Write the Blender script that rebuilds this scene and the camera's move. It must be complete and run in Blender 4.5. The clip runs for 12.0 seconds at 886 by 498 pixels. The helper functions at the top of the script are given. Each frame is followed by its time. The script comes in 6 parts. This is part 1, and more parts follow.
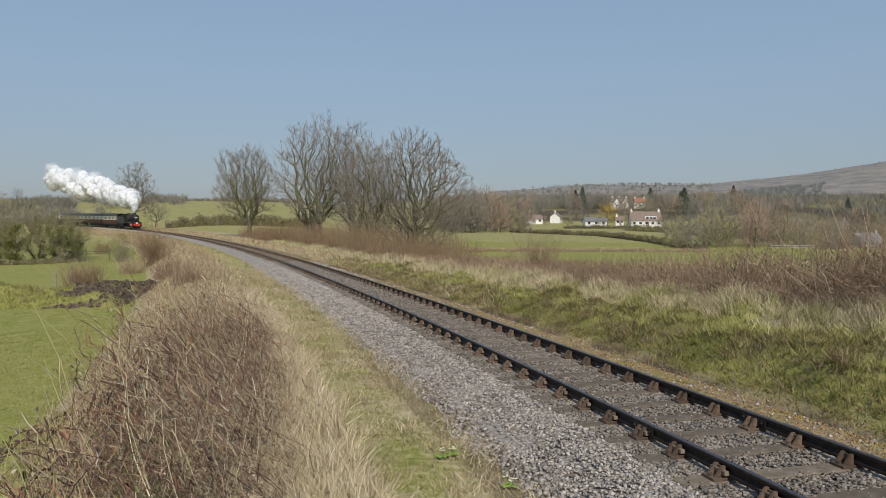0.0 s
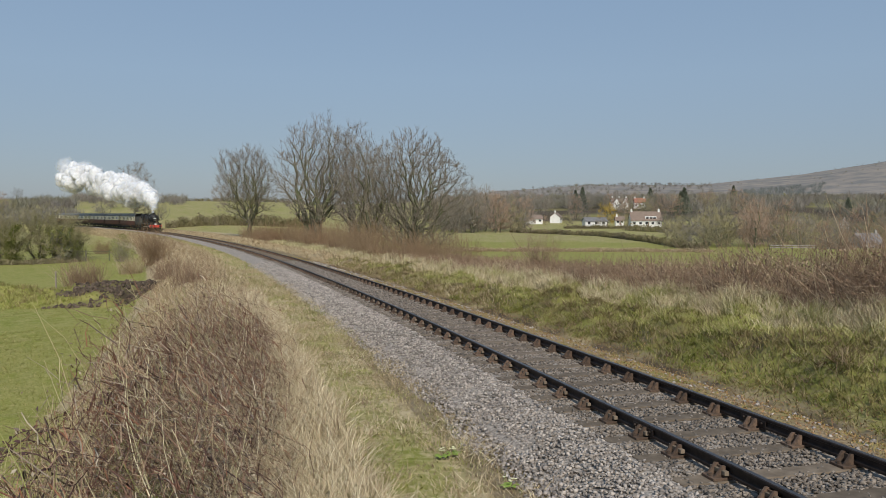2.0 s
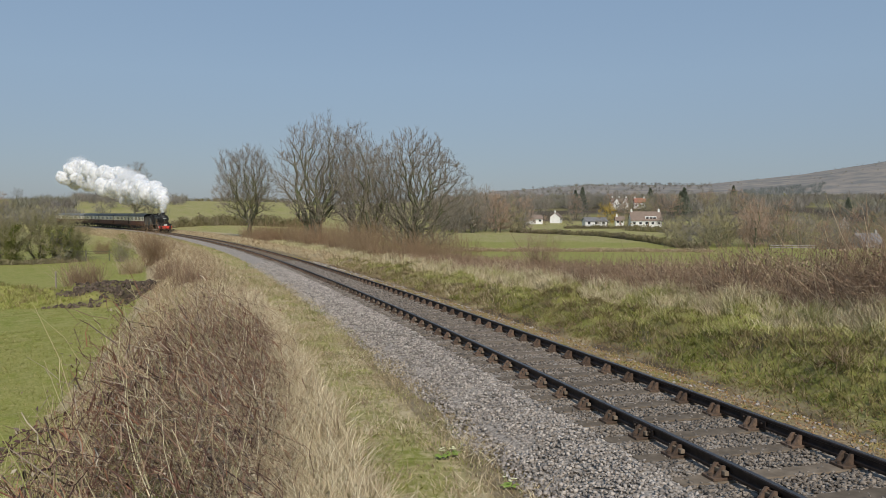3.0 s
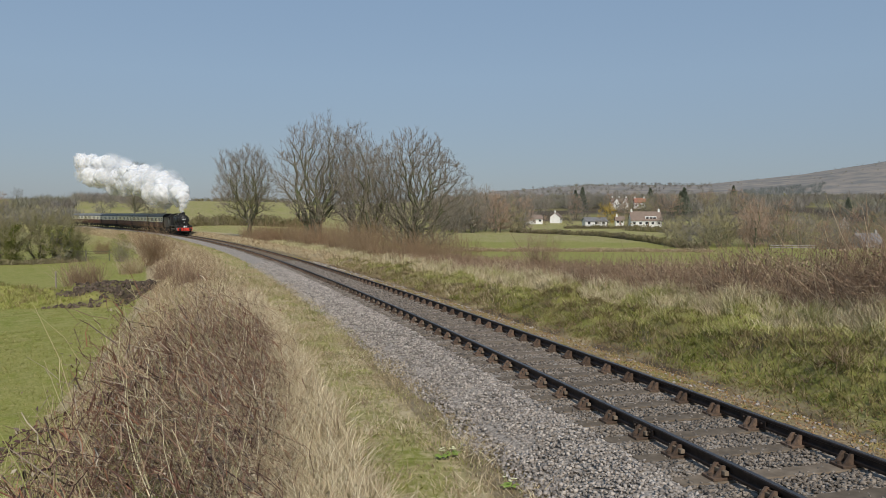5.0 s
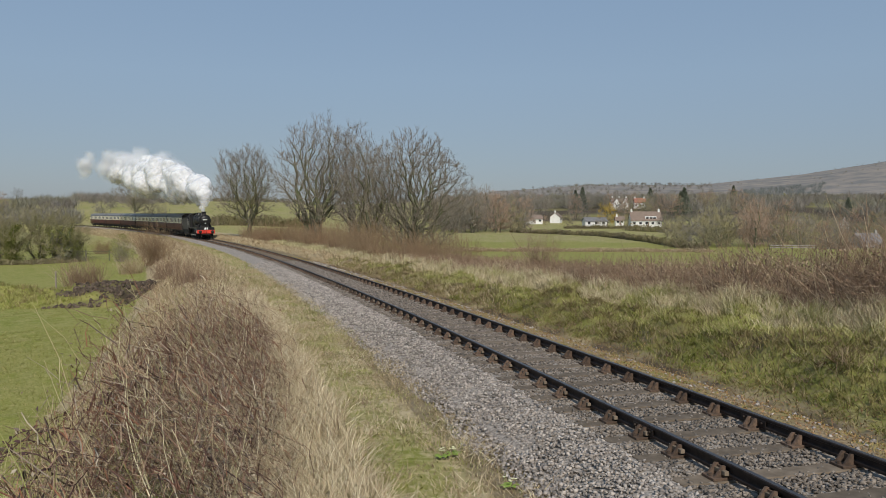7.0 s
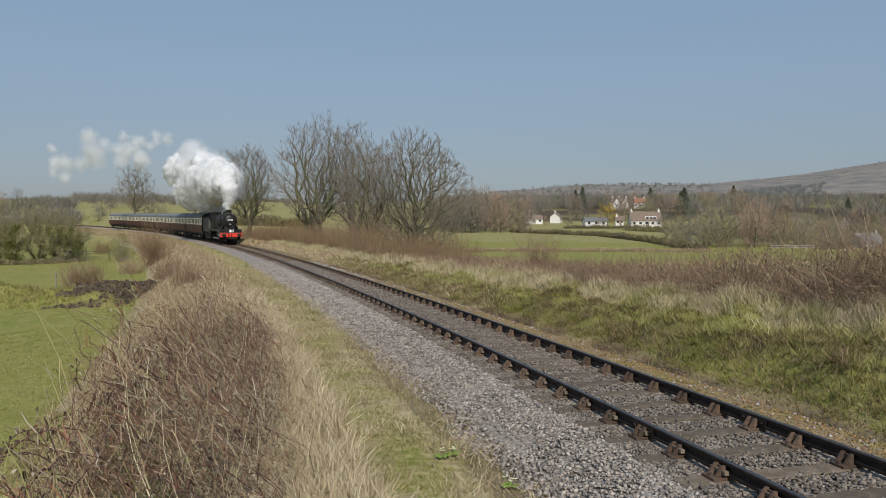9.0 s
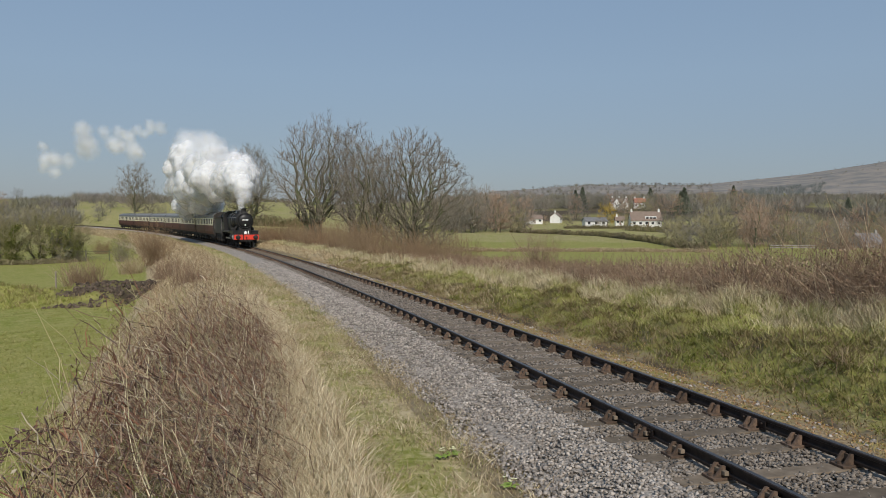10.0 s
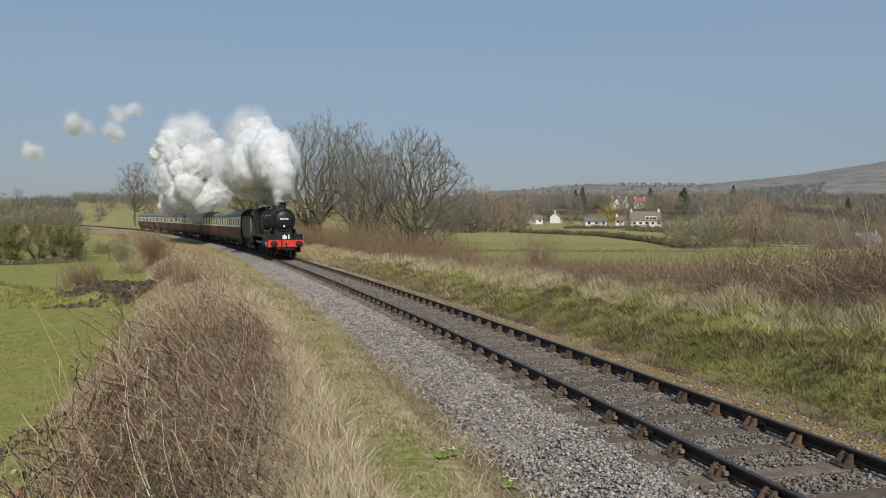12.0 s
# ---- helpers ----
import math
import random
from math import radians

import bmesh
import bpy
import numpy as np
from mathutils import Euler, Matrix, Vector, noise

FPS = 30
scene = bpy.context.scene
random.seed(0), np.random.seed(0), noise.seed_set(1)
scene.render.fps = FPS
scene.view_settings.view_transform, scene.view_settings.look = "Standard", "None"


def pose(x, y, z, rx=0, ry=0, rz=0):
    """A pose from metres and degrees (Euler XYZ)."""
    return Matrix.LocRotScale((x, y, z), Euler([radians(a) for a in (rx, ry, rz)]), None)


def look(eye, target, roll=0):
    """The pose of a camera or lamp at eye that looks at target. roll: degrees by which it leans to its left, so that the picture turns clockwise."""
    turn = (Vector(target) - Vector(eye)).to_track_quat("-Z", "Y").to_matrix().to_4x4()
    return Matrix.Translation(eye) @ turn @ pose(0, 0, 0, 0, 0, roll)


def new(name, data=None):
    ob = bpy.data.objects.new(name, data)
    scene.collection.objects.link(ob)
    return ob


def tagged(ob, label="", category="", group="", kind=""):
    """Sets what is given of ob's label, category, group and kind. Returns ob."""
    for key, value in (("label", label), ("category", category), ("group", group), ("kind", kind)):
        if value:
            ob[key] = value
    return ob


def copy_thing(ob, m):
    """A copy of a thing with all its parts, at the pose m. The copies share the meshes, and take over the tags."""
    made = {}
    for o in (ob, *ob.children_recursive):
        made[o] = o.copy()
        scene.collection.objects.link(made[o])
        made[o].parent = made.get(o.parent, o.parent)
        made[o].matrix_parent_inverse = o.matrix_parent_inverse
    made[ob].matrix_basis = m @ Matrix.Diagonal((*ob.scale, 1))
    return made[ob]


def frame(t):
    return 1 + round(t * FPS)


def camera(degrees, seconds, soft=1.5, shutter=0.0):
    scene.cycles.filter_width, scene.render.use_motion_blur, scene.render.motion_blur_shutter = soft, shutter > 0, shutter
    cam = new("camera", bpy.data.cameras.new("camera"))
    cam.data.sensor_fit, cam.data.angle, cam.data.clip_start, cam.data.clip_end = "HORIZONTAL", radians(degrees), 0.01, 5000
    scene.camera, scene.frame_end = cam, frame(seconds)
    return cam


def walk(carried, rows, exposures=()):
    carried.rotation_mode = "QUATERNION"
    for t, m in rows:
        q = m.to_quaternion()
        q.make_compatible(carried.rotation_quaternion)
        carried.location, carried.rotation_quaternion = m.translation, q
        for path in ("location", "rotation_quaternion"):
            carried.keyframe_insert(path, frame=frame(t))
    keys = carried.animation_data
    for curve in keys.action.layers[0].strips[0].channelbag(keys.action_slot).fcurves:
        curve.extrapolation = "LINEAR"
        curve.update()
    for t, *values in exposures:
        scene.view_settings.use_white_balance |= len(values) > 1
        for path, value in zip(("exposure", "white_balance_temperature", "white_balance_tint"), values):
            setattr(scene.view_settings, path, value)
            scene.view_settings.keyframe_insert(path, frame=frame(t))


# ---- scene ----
cam = camera(59.53, 12.0, soft=0.7)
EYE = (0.0, 0.0, 2.363)
CAM_POSE = pose(*EYE, 90 - 2.34, 0, 0) @ pose(0, 0, 0, 0, 0, 0.09)
walk(cam, [(0.0, CAM_POSE), (12.0, CAM_POSE)], exposures=[(0.0, 0.06), (2.5, 0.0), (5.0, -0.04), (12.0, -0.07)])

# ---- world and sun ----
SUN_DIR = Vector((0.14, -0.755, 0.64)).normalized()
world = bpy.data.worlds.new("sky")
scene.world = world
world.use_nodes = True
wn = world.node_tree.nodes
sky = wn.new("ShaderNodeTexSky")
sky.sky_type = "NISHITA"
sky.sun_disc = False
sky.sun_elevation = math.asin(SUN_DIR.z)
sky.sun_rotation = math.atan2(SUN_DIR.x, SUN_DIR.y)
sky.air_density, sky.dust_density, sky.ozone_density = 1.0, 0.8, 2.0
wn["Background"].inputs["Strength"].default_value = 0.10
# a hazy spring sky: the clear sky veiled by a grey-blue haze that thickens to the horizon
geo_n, sep_n, haze_f, haze_c, veil = wn.new("ShaderNodeTexCoord"), wn.new("ShaderNodeSeparateXYZ"), wn.new("ShaderNodeMapRange"), wn.new("ShaderNodeValToRGB"), wn.new("ShaderNodeMix")
wl = world.node_tree.links
wl.new(geo_n.outputs["Generated"], sep_n.inputs["Vector"])
haze_f.inputs["From Min"].default_value, haze_f.inputs["From Max"].default_value = 0.0, 0.5
wl.new(sep_n.outputs["Z"], haze_f.inputs["Value"])
ramp_e = haze_c.color_ramp.elements
ramp_e[0].color, ramp_e[1].color = (2.45, 2.88, 3.55, 1), (2.15, 3.5, 5.5, 1)
mid_e = haze_c.color_ramp.elements.new(0.35)
mid_e.color = (2.76, 3.72, 4.92, 1)
wl.new(haze_f.outputs["Result"], haze_c.inputs["Fac"])
veil.data_type = "RGBA"
veil.inputs["Factor"].default_value = 0.75
wl.new(sky.outputs["Color"], veil.inputs["A"])
wl.new(haze_c.outputs["Color"], veil.inputs["B"])
wl.new(veil.outputs["Result"], wn["Background"].inputs["Color"])
sun_data = bpy.data.lights.new("sun", "SUN")
sun_data.energy, sun_data.angle, sun_data.color = 4.0, radians(0.8), (1.0, 0.94, 0.85)
sun = new("sun", sun_data)
sun.matrix_world = look(SUN_DIR * 50, (0, 0, 0))

# ---- materials ----


def material(name, c1, c2, scale=8.0, rough=0.8, metal=0.0, bump=0.0, big=0.0, island=0.0, spec=0.3, c3=None, obj=0.0):
    """Two colours mixed by a fine noise, a slower noise over it, and variation piece by piece."""
    m = bpy.data.materials.new(name)
    m.use_nodes = True
    n, l = m.node_tree.nodes, m.node_tree.links
    b = n["Principled BSDF"]
    b.inputs["Roughness"].default_value, b.inputs["Metallic"].default_value = rough, metal
    b.inputs["Specular IOR Level"].default_value = spec
    tc = n.new("ShaderNodeTexCoord")
    nz = n.new("ShaderNodeTexNoise")
    nz.inputs["Scale"].default_value, nz.inputs["Detail"].default_value = scale, 6
    l.new(tc.outputs["Object"], nz.inputs["Vector"])
    ramp = n.new("ShaderNodeValToRGB")
    ramp.color_ramp.elements[0].position, ramp.color_ramp.elements[1].position = 0.3, 0.7
    ramp.color_ramp.elements[0].color, ramp.color_ramp.elements[1].color = (*c1, 1), (*c2, 1)
    l.new(nz.outputs["Fac"], ramp.inputs["Fac"])
    out = ramp.outputs["Color"]
    if c3:
        nb = n.new("ShaderNodeTexNoise")
        nb.inputs["Scale"].default_value, nb.inputs["Detail"].default_value = scale * 0.13, 4
        l.new(tc.outputs["Object"], nb.inputs["Vector"])
        rb = n.new("ShaderNodeMapRange")
        rb.inputs["From Min"].default_value, rb.inputs["From Max"].default_value = 0.45, 0.65
        l.new(nb.outputs["Fac"], rb.inputs["Value"])
        mx = n.new("ShaderNodeMix")
        mx.data_type = "RGBA"
        l.new(rb.outputs["Result"], mx.inputs["Factor"])
        l.new(out, mx.inputs["A"])
        mx.inputs["B"].default_value = (*c3, 1)
        out = mx.outputs["Result"]
    if island or obj:
        src = n.new("ShaderNodeNewGeometry").outputs["Random Per Island"] if island else n.new("ShaderNodeObjectInfo").outputs["Random"]
        amount = island or obj
        mr = n.new("ShaderNodeMapRange")
        mr.inputs["To Min"].default_value, mr.inputs["To Max"].default_value = 1 - amount, 1 + amount
        l.new(src, mr.inputs["Value"])
        hs = n.new("ShaderNodeHueSaturation")
        l.new(mr.outputs["Result"], hs.inputs["Value"])
        l.new(out, hs.inputs["Color"])
        out = hs.outputs["Color"]
    l.new(out, b.inputs["Base Color"])
    if bump:
        bp = n.new("ShaderNodeBump")
        bp.inputs["Strength"].default_value, bp.inputs["Distance"].default_value = bump, 0.02
        l.new(nz.outputs["Fac"], bp.inputs["Height"])
        l.new(bp.outputs["Normal"], b.inputs["Normal"])
    return m


M_RAIL = material("rail_steel", (0.018, 0.014, 0.012), (0.05, 0.035, 0.028), 14, 0.6, 0.3, 0.2)
M_RAILTOP = material("rail_head", (0.05, 0.045, 0.045), (0.10, 0.09, 0.085), 20, 0.4, 0.6)
M_CHAIR = material("rusty_iron", (0.065, 0.045, 0.033), (0.135, 0.088, 0.06), 25, 0.85, 0.0, 0.4, obj=0.3)
M_SLEEPER = material("sleeper_wood", (0.095, 0.072, 0.05), (0.175, 0.137, 0.098), 6, 0.9, 0.0, 0.5, obj=0.2)
M_BALLAST = material("ballast_bed", (0.13, 0.108, 0.09), (0.42, 0.37, 0.315), 26, 0.95, 0.0, 1.0)
M_STONE = material("ballast_stone", (0.228, 0.198, 0.172), (0.372, 0.328, 0.285), 6, 0.9, 0.0, 0.0, island=0.5)
M_STONE_DARK = material("dusty_ballast_stone", (0.128, 0.107, 0.088), (0.225, 0.19, 0.156), 6, 0.9, 0.0, 0.0, island=0.5)
M_BLACK = material("black_paint", (0.010, 0.010, 0.011), (0.022, 0.021, 0.020), 3, 0.42, 0.0, 0.05)
M_SOOT = material("sooty_black", (0.012, 0.011, 0.011), (0.03, 0.028, 0.026), 5, 0.75, 0.0, 0.2)
M_TENDER = material("dusty_black", (0.035, 0.033, 0.030), (0.06, 0.055, 0.05), 2.5, 0.55)
M_RED = material("buffer_red", (0.55, 0.035, 0.022), (0.68, 0.06, 0.035), 4, 0.5)
M_STEEL = material("bright_steel", (0.30, 0.29, 0.28), (0.5, 0.48, 0.46), 9, 0.4, 0.8)
M_WHITE = material("white_enamel", (0.72, 0.72, 0.70), (0.82, 0.82, 0.8), 6, 0.5)
M_CREAM = material("cream_paint", (0.76, 0.69, 0.49), (0.82, 0.75, 0.55), 1.5, 0.45)
M_BROWN = material("chocolate_paint", (0.08, 0.022, 0.016), (0.118, 0.033, 0.022), 1.5, 0.55)
M_ROOF = material("coach_roof", (0.13, 0.13, 0.13), (0.2, 0.2, 0.195), 1.2, 0.6)
M_UNDER = material("underframe", (0.018, 0.016, 0.015), (0.045, 0.038, 0.032), 4, 0.8)
M_PANE = material("window_glass", (0.015, 0.017, 0.02), (0.03, 0.032, 0.035), 1, 0.1, 0.0, 0, spec=0.35)
M_COAL = material("coal", (0.008, 0.008, 0.009), (0.02, 0.02, 0.02), 12, 0.5, 0, 0.6)
M_BARK = material("bark", (0.09, 0.08, 0.058), (0.19, 0.17, 0.12), 5, 0.95, 0.0, 0.6, c3=(0.13, 0.14, 0.07))
M_TWIG = material("twigs", (0.17, 0.145, 0.115), (0.29, 0.25, 0.195), 1.5, 0.9, island=0.25)


def ground_material():
    m = bpy.data.materials.new("meadow_ground")
    m.use_nodes = True
    n, l = m.node_tree.nodes, m.node_tree.links
    b = n["Principled BSDF"]
    b.inputs["Roughness"].default_value, b.inputs["Specular IOR Level"].default_value = 0.95, 0.1
    tc = n.new("ShaderNodeTexCoord")
    at = n.new("ShaderNodeAttribute")
    at.attribute_name = "zone"
    sep = n.new("ShaderNodeSeparateColor")
    l.new(at.outputs["Color"], sep.inputs["Color"])

    def noise_fac(scale, lo, hi, detail=5):
        z = n.new("ShaderNodeTexNoise")
        z.inputs["Scale"].default_value, z.inputs["Detail"].default_value = scale, detail
        l.new(tc.outputs["Object"], z.inputs["Vector"])
        r = n.new("ShaderNodeMapRange")
        r.inputs["From Min"].default_value, r.inputs["From Max"].default_value = lo, hi
        l.new(z.outputs["Fac"], r.inputs["Value"])
        return r.outputs["Result"], z.outputs["Fac"]

    def mix(fac, a, c):
        x = n.new("ShaderNodeMix")
        x.data_type = "RGBA"
        for key, v in (("Factor", fac), ("A", a), ("B", c)):
            if isinstance(v, tuple):
                x.inputs[key].default_value = (*v, 1)
            elif isinstance(v, float):
                x.inputs[key].default_value = v
            else:
                l.new(v, x.inputs[key])
        return x.outputs["Result"]

    fine, raw = noise_fac(9, 0.3, 0.7)
    slow, _ = noise_fac(0.25, 0.35, 0.65)
    far, _ = noise_fac(0.02, 0.35, 0.65)
    lush = mix(fine, (0.12, 0.145, 0.022), (0.22, 0.235, 0.045))
    lush = mix(slow, lush, mix(fine, (0.18, 0.185, 0.04), (0.27, 0.255, 0.075)))
    mid, _ = noise_fac(1.6, 0.3, 0.7)
    lush = mix(mid, lush, mix(fine, (0.20, 0.20, 0.055), (0.34, 0.30, 0.12)))
    dry = mix(fine, (0.24, 0.18, 0.10), (0.46, 0.38, 0.23))
    soil = mix(fine, (0.05, 0.036, 0.026), (0.11, 0.085, 0.06))
    # moorland brown, paled and greyed by distance haze put into the colour
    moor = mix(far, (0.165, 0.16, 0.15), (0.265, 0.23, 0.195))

    def soft(channel):
        ad = n.new("ShaderNodeMath")
        ad.operation = "MULTIPLY_ADD"
        l.new(raw, ad.inputs[0])
        ad.inputs[1].default_value = 0.8
        l.new(channel, ad.inputs[2])
        r = n.new("ShaderNodeMapRange")
        r.inputs["From Min"].default_value, r.inputs["From Max"].default_value = 0.7, 1.1
        l.new(ad.outputs[0], r.inputs["Value"])
        return r.outputs["Result"]

    col = mix(soft(sep.outputs["Red"]), lush, dry)
    col = mix(soft(sep.outputs["Green"]), col, soil)
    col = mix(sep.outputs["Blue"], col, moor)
    l.new(col, b.inputs["Base Color"])
    bp = n.new("ShaderNodeBump")
    bp.inputs["Strength"].default_value, bp.inputs["Distance"].default_value = 0.7, 0.05
    l.new(raw, bp.inputs["Height"])
    l.new(bp.outputs["Normal"], b.inputs["Normal"])
    return m


M_GROUND = ground_material()

# ---- geometry helpers ----


class Geo:
    """Vertices and faces gathered for one mesh."""

    def __init__(self):
        self.v, self.f = [], []

    def add(self, verts, faces, m=None):
        k = len(self.v)
        self.v += [tuple(m @ Vector(p)) for p in verts] if m is not None else [tuple(p) for p in verts]
        self.f += [tuple(i + k for i in q) for q in faces]
        return self

    def box(self, x0, x1, y0, y1, z0, z1, bevel=0.0, m=None):
        if not bevel:
            v = [(x, y, z) for z in (z0, z1) for y in (y0, y1) for x in (x0, x1)]
            return self.add(v, [(0, 2, 3, 1), (4, 5, 7, 6), (0, 1, 5, 4), (2, 6, 7, 3), (0, 4, 6, 2), (1, 3, 7, 5)], m)
        bm = bmesh.new()
        bmesh.ops.create_cube(bm, size=1.0)
        for q in bm.verts:
            q.co = ((x0 + x1) / 2 + q.co.x * (x1 - x0), (y0 + y1) / 2 + q.co.y * (y1 - y0), (z0 + z1) / 2 + q.co.z * (z1 - z0))
        bmesh.ops.bevel(bm, geom=bm.edges[:], offset=bevel, segments=2, affect="EDGES", profile=0.5)
        bm.verts.index_update()
        self.add([q.co[:] for q in bm.verts], [[q.index for q in f.verts] for f in bm.faces], m)
        bm.free()
        return self

    def lathe(self, prof, n=24, m=None, cap=True):
        """Turns a profile of (radius, height) about z."""
        v, f = [], []
        for r, z in prof:
            for i in range(n):
                a = 2 * math.pi * i / n
                v.append((r * math.cos(a), r * math.sin(a), z))
        for j in range(len(prof) - 1):
            for i in range(n):
                f.append((j * n + i, j * n + (i + 1) % n, (j + 1) * n + (i + 1) % n, (j + 1) * n + i))
        if cap:
            f.append(tuple(range(n))[::-1])
            f.append(tuple(range((len(prof) - 1) * n, len(prof) * n)))
        return self.add(v, f, m)

    def rod(self, a, b, r, n=8, r2=None):
        a, b = Vector(a), Vector(b)
        m = Matrix.Translation(a) @ (b - a).to_track_quat("Z", "Y").to_matrix().to_4x4()
        return self.lathe([(r, 0), (r if r2 is None else r2, (b - a).length)], n, m)

    def tube(self, pts, radii, n=5):
        """A tapered tube along points, closed by a tip."""
        k = len(self.v)
        for j, p in enumerate(pts):
            d = (pts[min(j + 1, len(pts) - 1)] - pts[max(j - 1, 0)])
            d = d.normalized() if d.length > 1e-9 else Vector((0, 0, 1))
            u = d.orthogonal().normalized()
            w = d.cross(u)
            for i in range(n):
                a = 2 * math.pi * i / n
                q = p + (u * math.cos(a) + w * math.sin(a)) * radii[j]
                self.v.append((q.x, q.y, q.z))
        for j in range(len(pts) - 1):
            for i in range(n):
                self.f.append((k + j * n + i, k + j * n + (i + 1) % n, k + (j + 1) * n + (i + 1) % n, k + (j + 1) * n + i))
        return self

    def loft(self, sections, m=None, caps=True):
        n = len(sections[0])
        v = [p for q in sections for p in q]
        f = [(j * n + i, j * n + (i + 1) % n, (j + 1) * n + (i + 1) % n, (j + 1) * n + i) for j in range(len(sections) - 1) for i in range(n)]
        if caps:
            f += [tuple(range(n))[::-1], tuple(range((len(sections) - 1) * n, len(sections) * n))]
        return self.add(v, f, m)

    def mesh(self, name, mat, smooth=False):
        me = bpy.data.meshes.new(name)
        me.from_pydata(self.v, [], self.f)
        me.materials.append(mat)
        if smooth:
            me.shade_smooth()
        return me


def part(name, geo, mat, parent=None, label="", smooth=False, m=None):
    """Links a Geo, or a mesh, as one object under a thing or a part."""
    data = geo.mesh(name, mat, smooth) if isinstance(geo, Geo) else geo
    ob = new(name, data)
    if parent is not None:
        ob.parent = parent
    if m is not None:
        ob.matrix_basis = m
    if label:
        tagged(ob, label)
    return ob


def thing(name, label, category, group="", kind="", m=None):
    ob = new(name)
    if m is not None:
        ob.matrix_basis = m
    return tagged(ob, label, category, group, kind)


# ---- the line of the track ----
# Distance s along the line grows away from the camera; off is to its right hand.
ARC = np.arange(-60.0, 430.0, 0.5)
CURVE = np.interp(ARC, [-12, 10, 35, 70, 110, 160, 220], [0.00136, 0.00247, 0.0009, 0.00168, 0.0011, 0.00179, 0.00131])
GRADE = np.interp(ARC, [-12, 30, 90, 160, 240], [-0.01419, -0.01081, -0.00373, 0.00353, 0.0038])


def summed(v):
    c = np.concatenate([[0], np.cumsum((v[1:] + v[:-1]) / 2 * 0.5)])
    return c - np.interp(0, ARC, c)


HEADING = summed(CURVE) + 1.82367
LINE_X, LINE_Y, LINE_Z = summed(np.cos(HEADING)) + 3.9696, summed(np.sin(HEADING)) + 6.0, summed(GRADE)


def line_at(s, off=0.0, up=0.0):
    a = np.interp(s, ARC, HEADING)
    return Vector((np.interp(s, ARC, LINE_X) + off * math.sin(a), np.interp(s, ARC, LINE_Y) - off * math.cos(a), np.interp(s, ARC, LINE_Z) + up))


def line_pose(s, off=0.0, up=0.0):
    """A pose on the line whose y axis runs along it away from the camera."""
    return Matrix.Translation(line_at(s, off, up)) @ Matrix.Rotation(float(np.interp(s, ARC, HEADING)) - math.pi / 2, 4, "Z")


def to_line(x, y):
    """Nearest s and signed off for arrays of places."""
    x, y = np.asarray(x, float), np.asarray(y, float)
    s, off = np.zeros(x.shape), np.zeros(x.shape)
    for k in range(0, len(x), 4000):
        dx, dy = x[k:k + 4000, None] - LINE_X[None], y[k:k + 4000, None] - LINE_Y[None]
        i = np.argmin(dx * dx + dy * dy, axis=1)
        r = np.arange(len(i))
        s[k:k + 4000] = ARC[i]
        off[k:k + 4000] = dx[r, i] * np.sin(HEADING[i]) - dy[r, i] * np.cos(HEADING[i])
    return s, off


def lumps(x, y, size, seed=0.0):
    return np.array([noise.noise((a / size + seed, b / size, seed * 1.7)) for a, b in zip(x, y)])


def smooth(v, a, b):
    t = np.clip((v - a) / (b - a), 0, 1)
    return t * t * (3 - 2 * t)


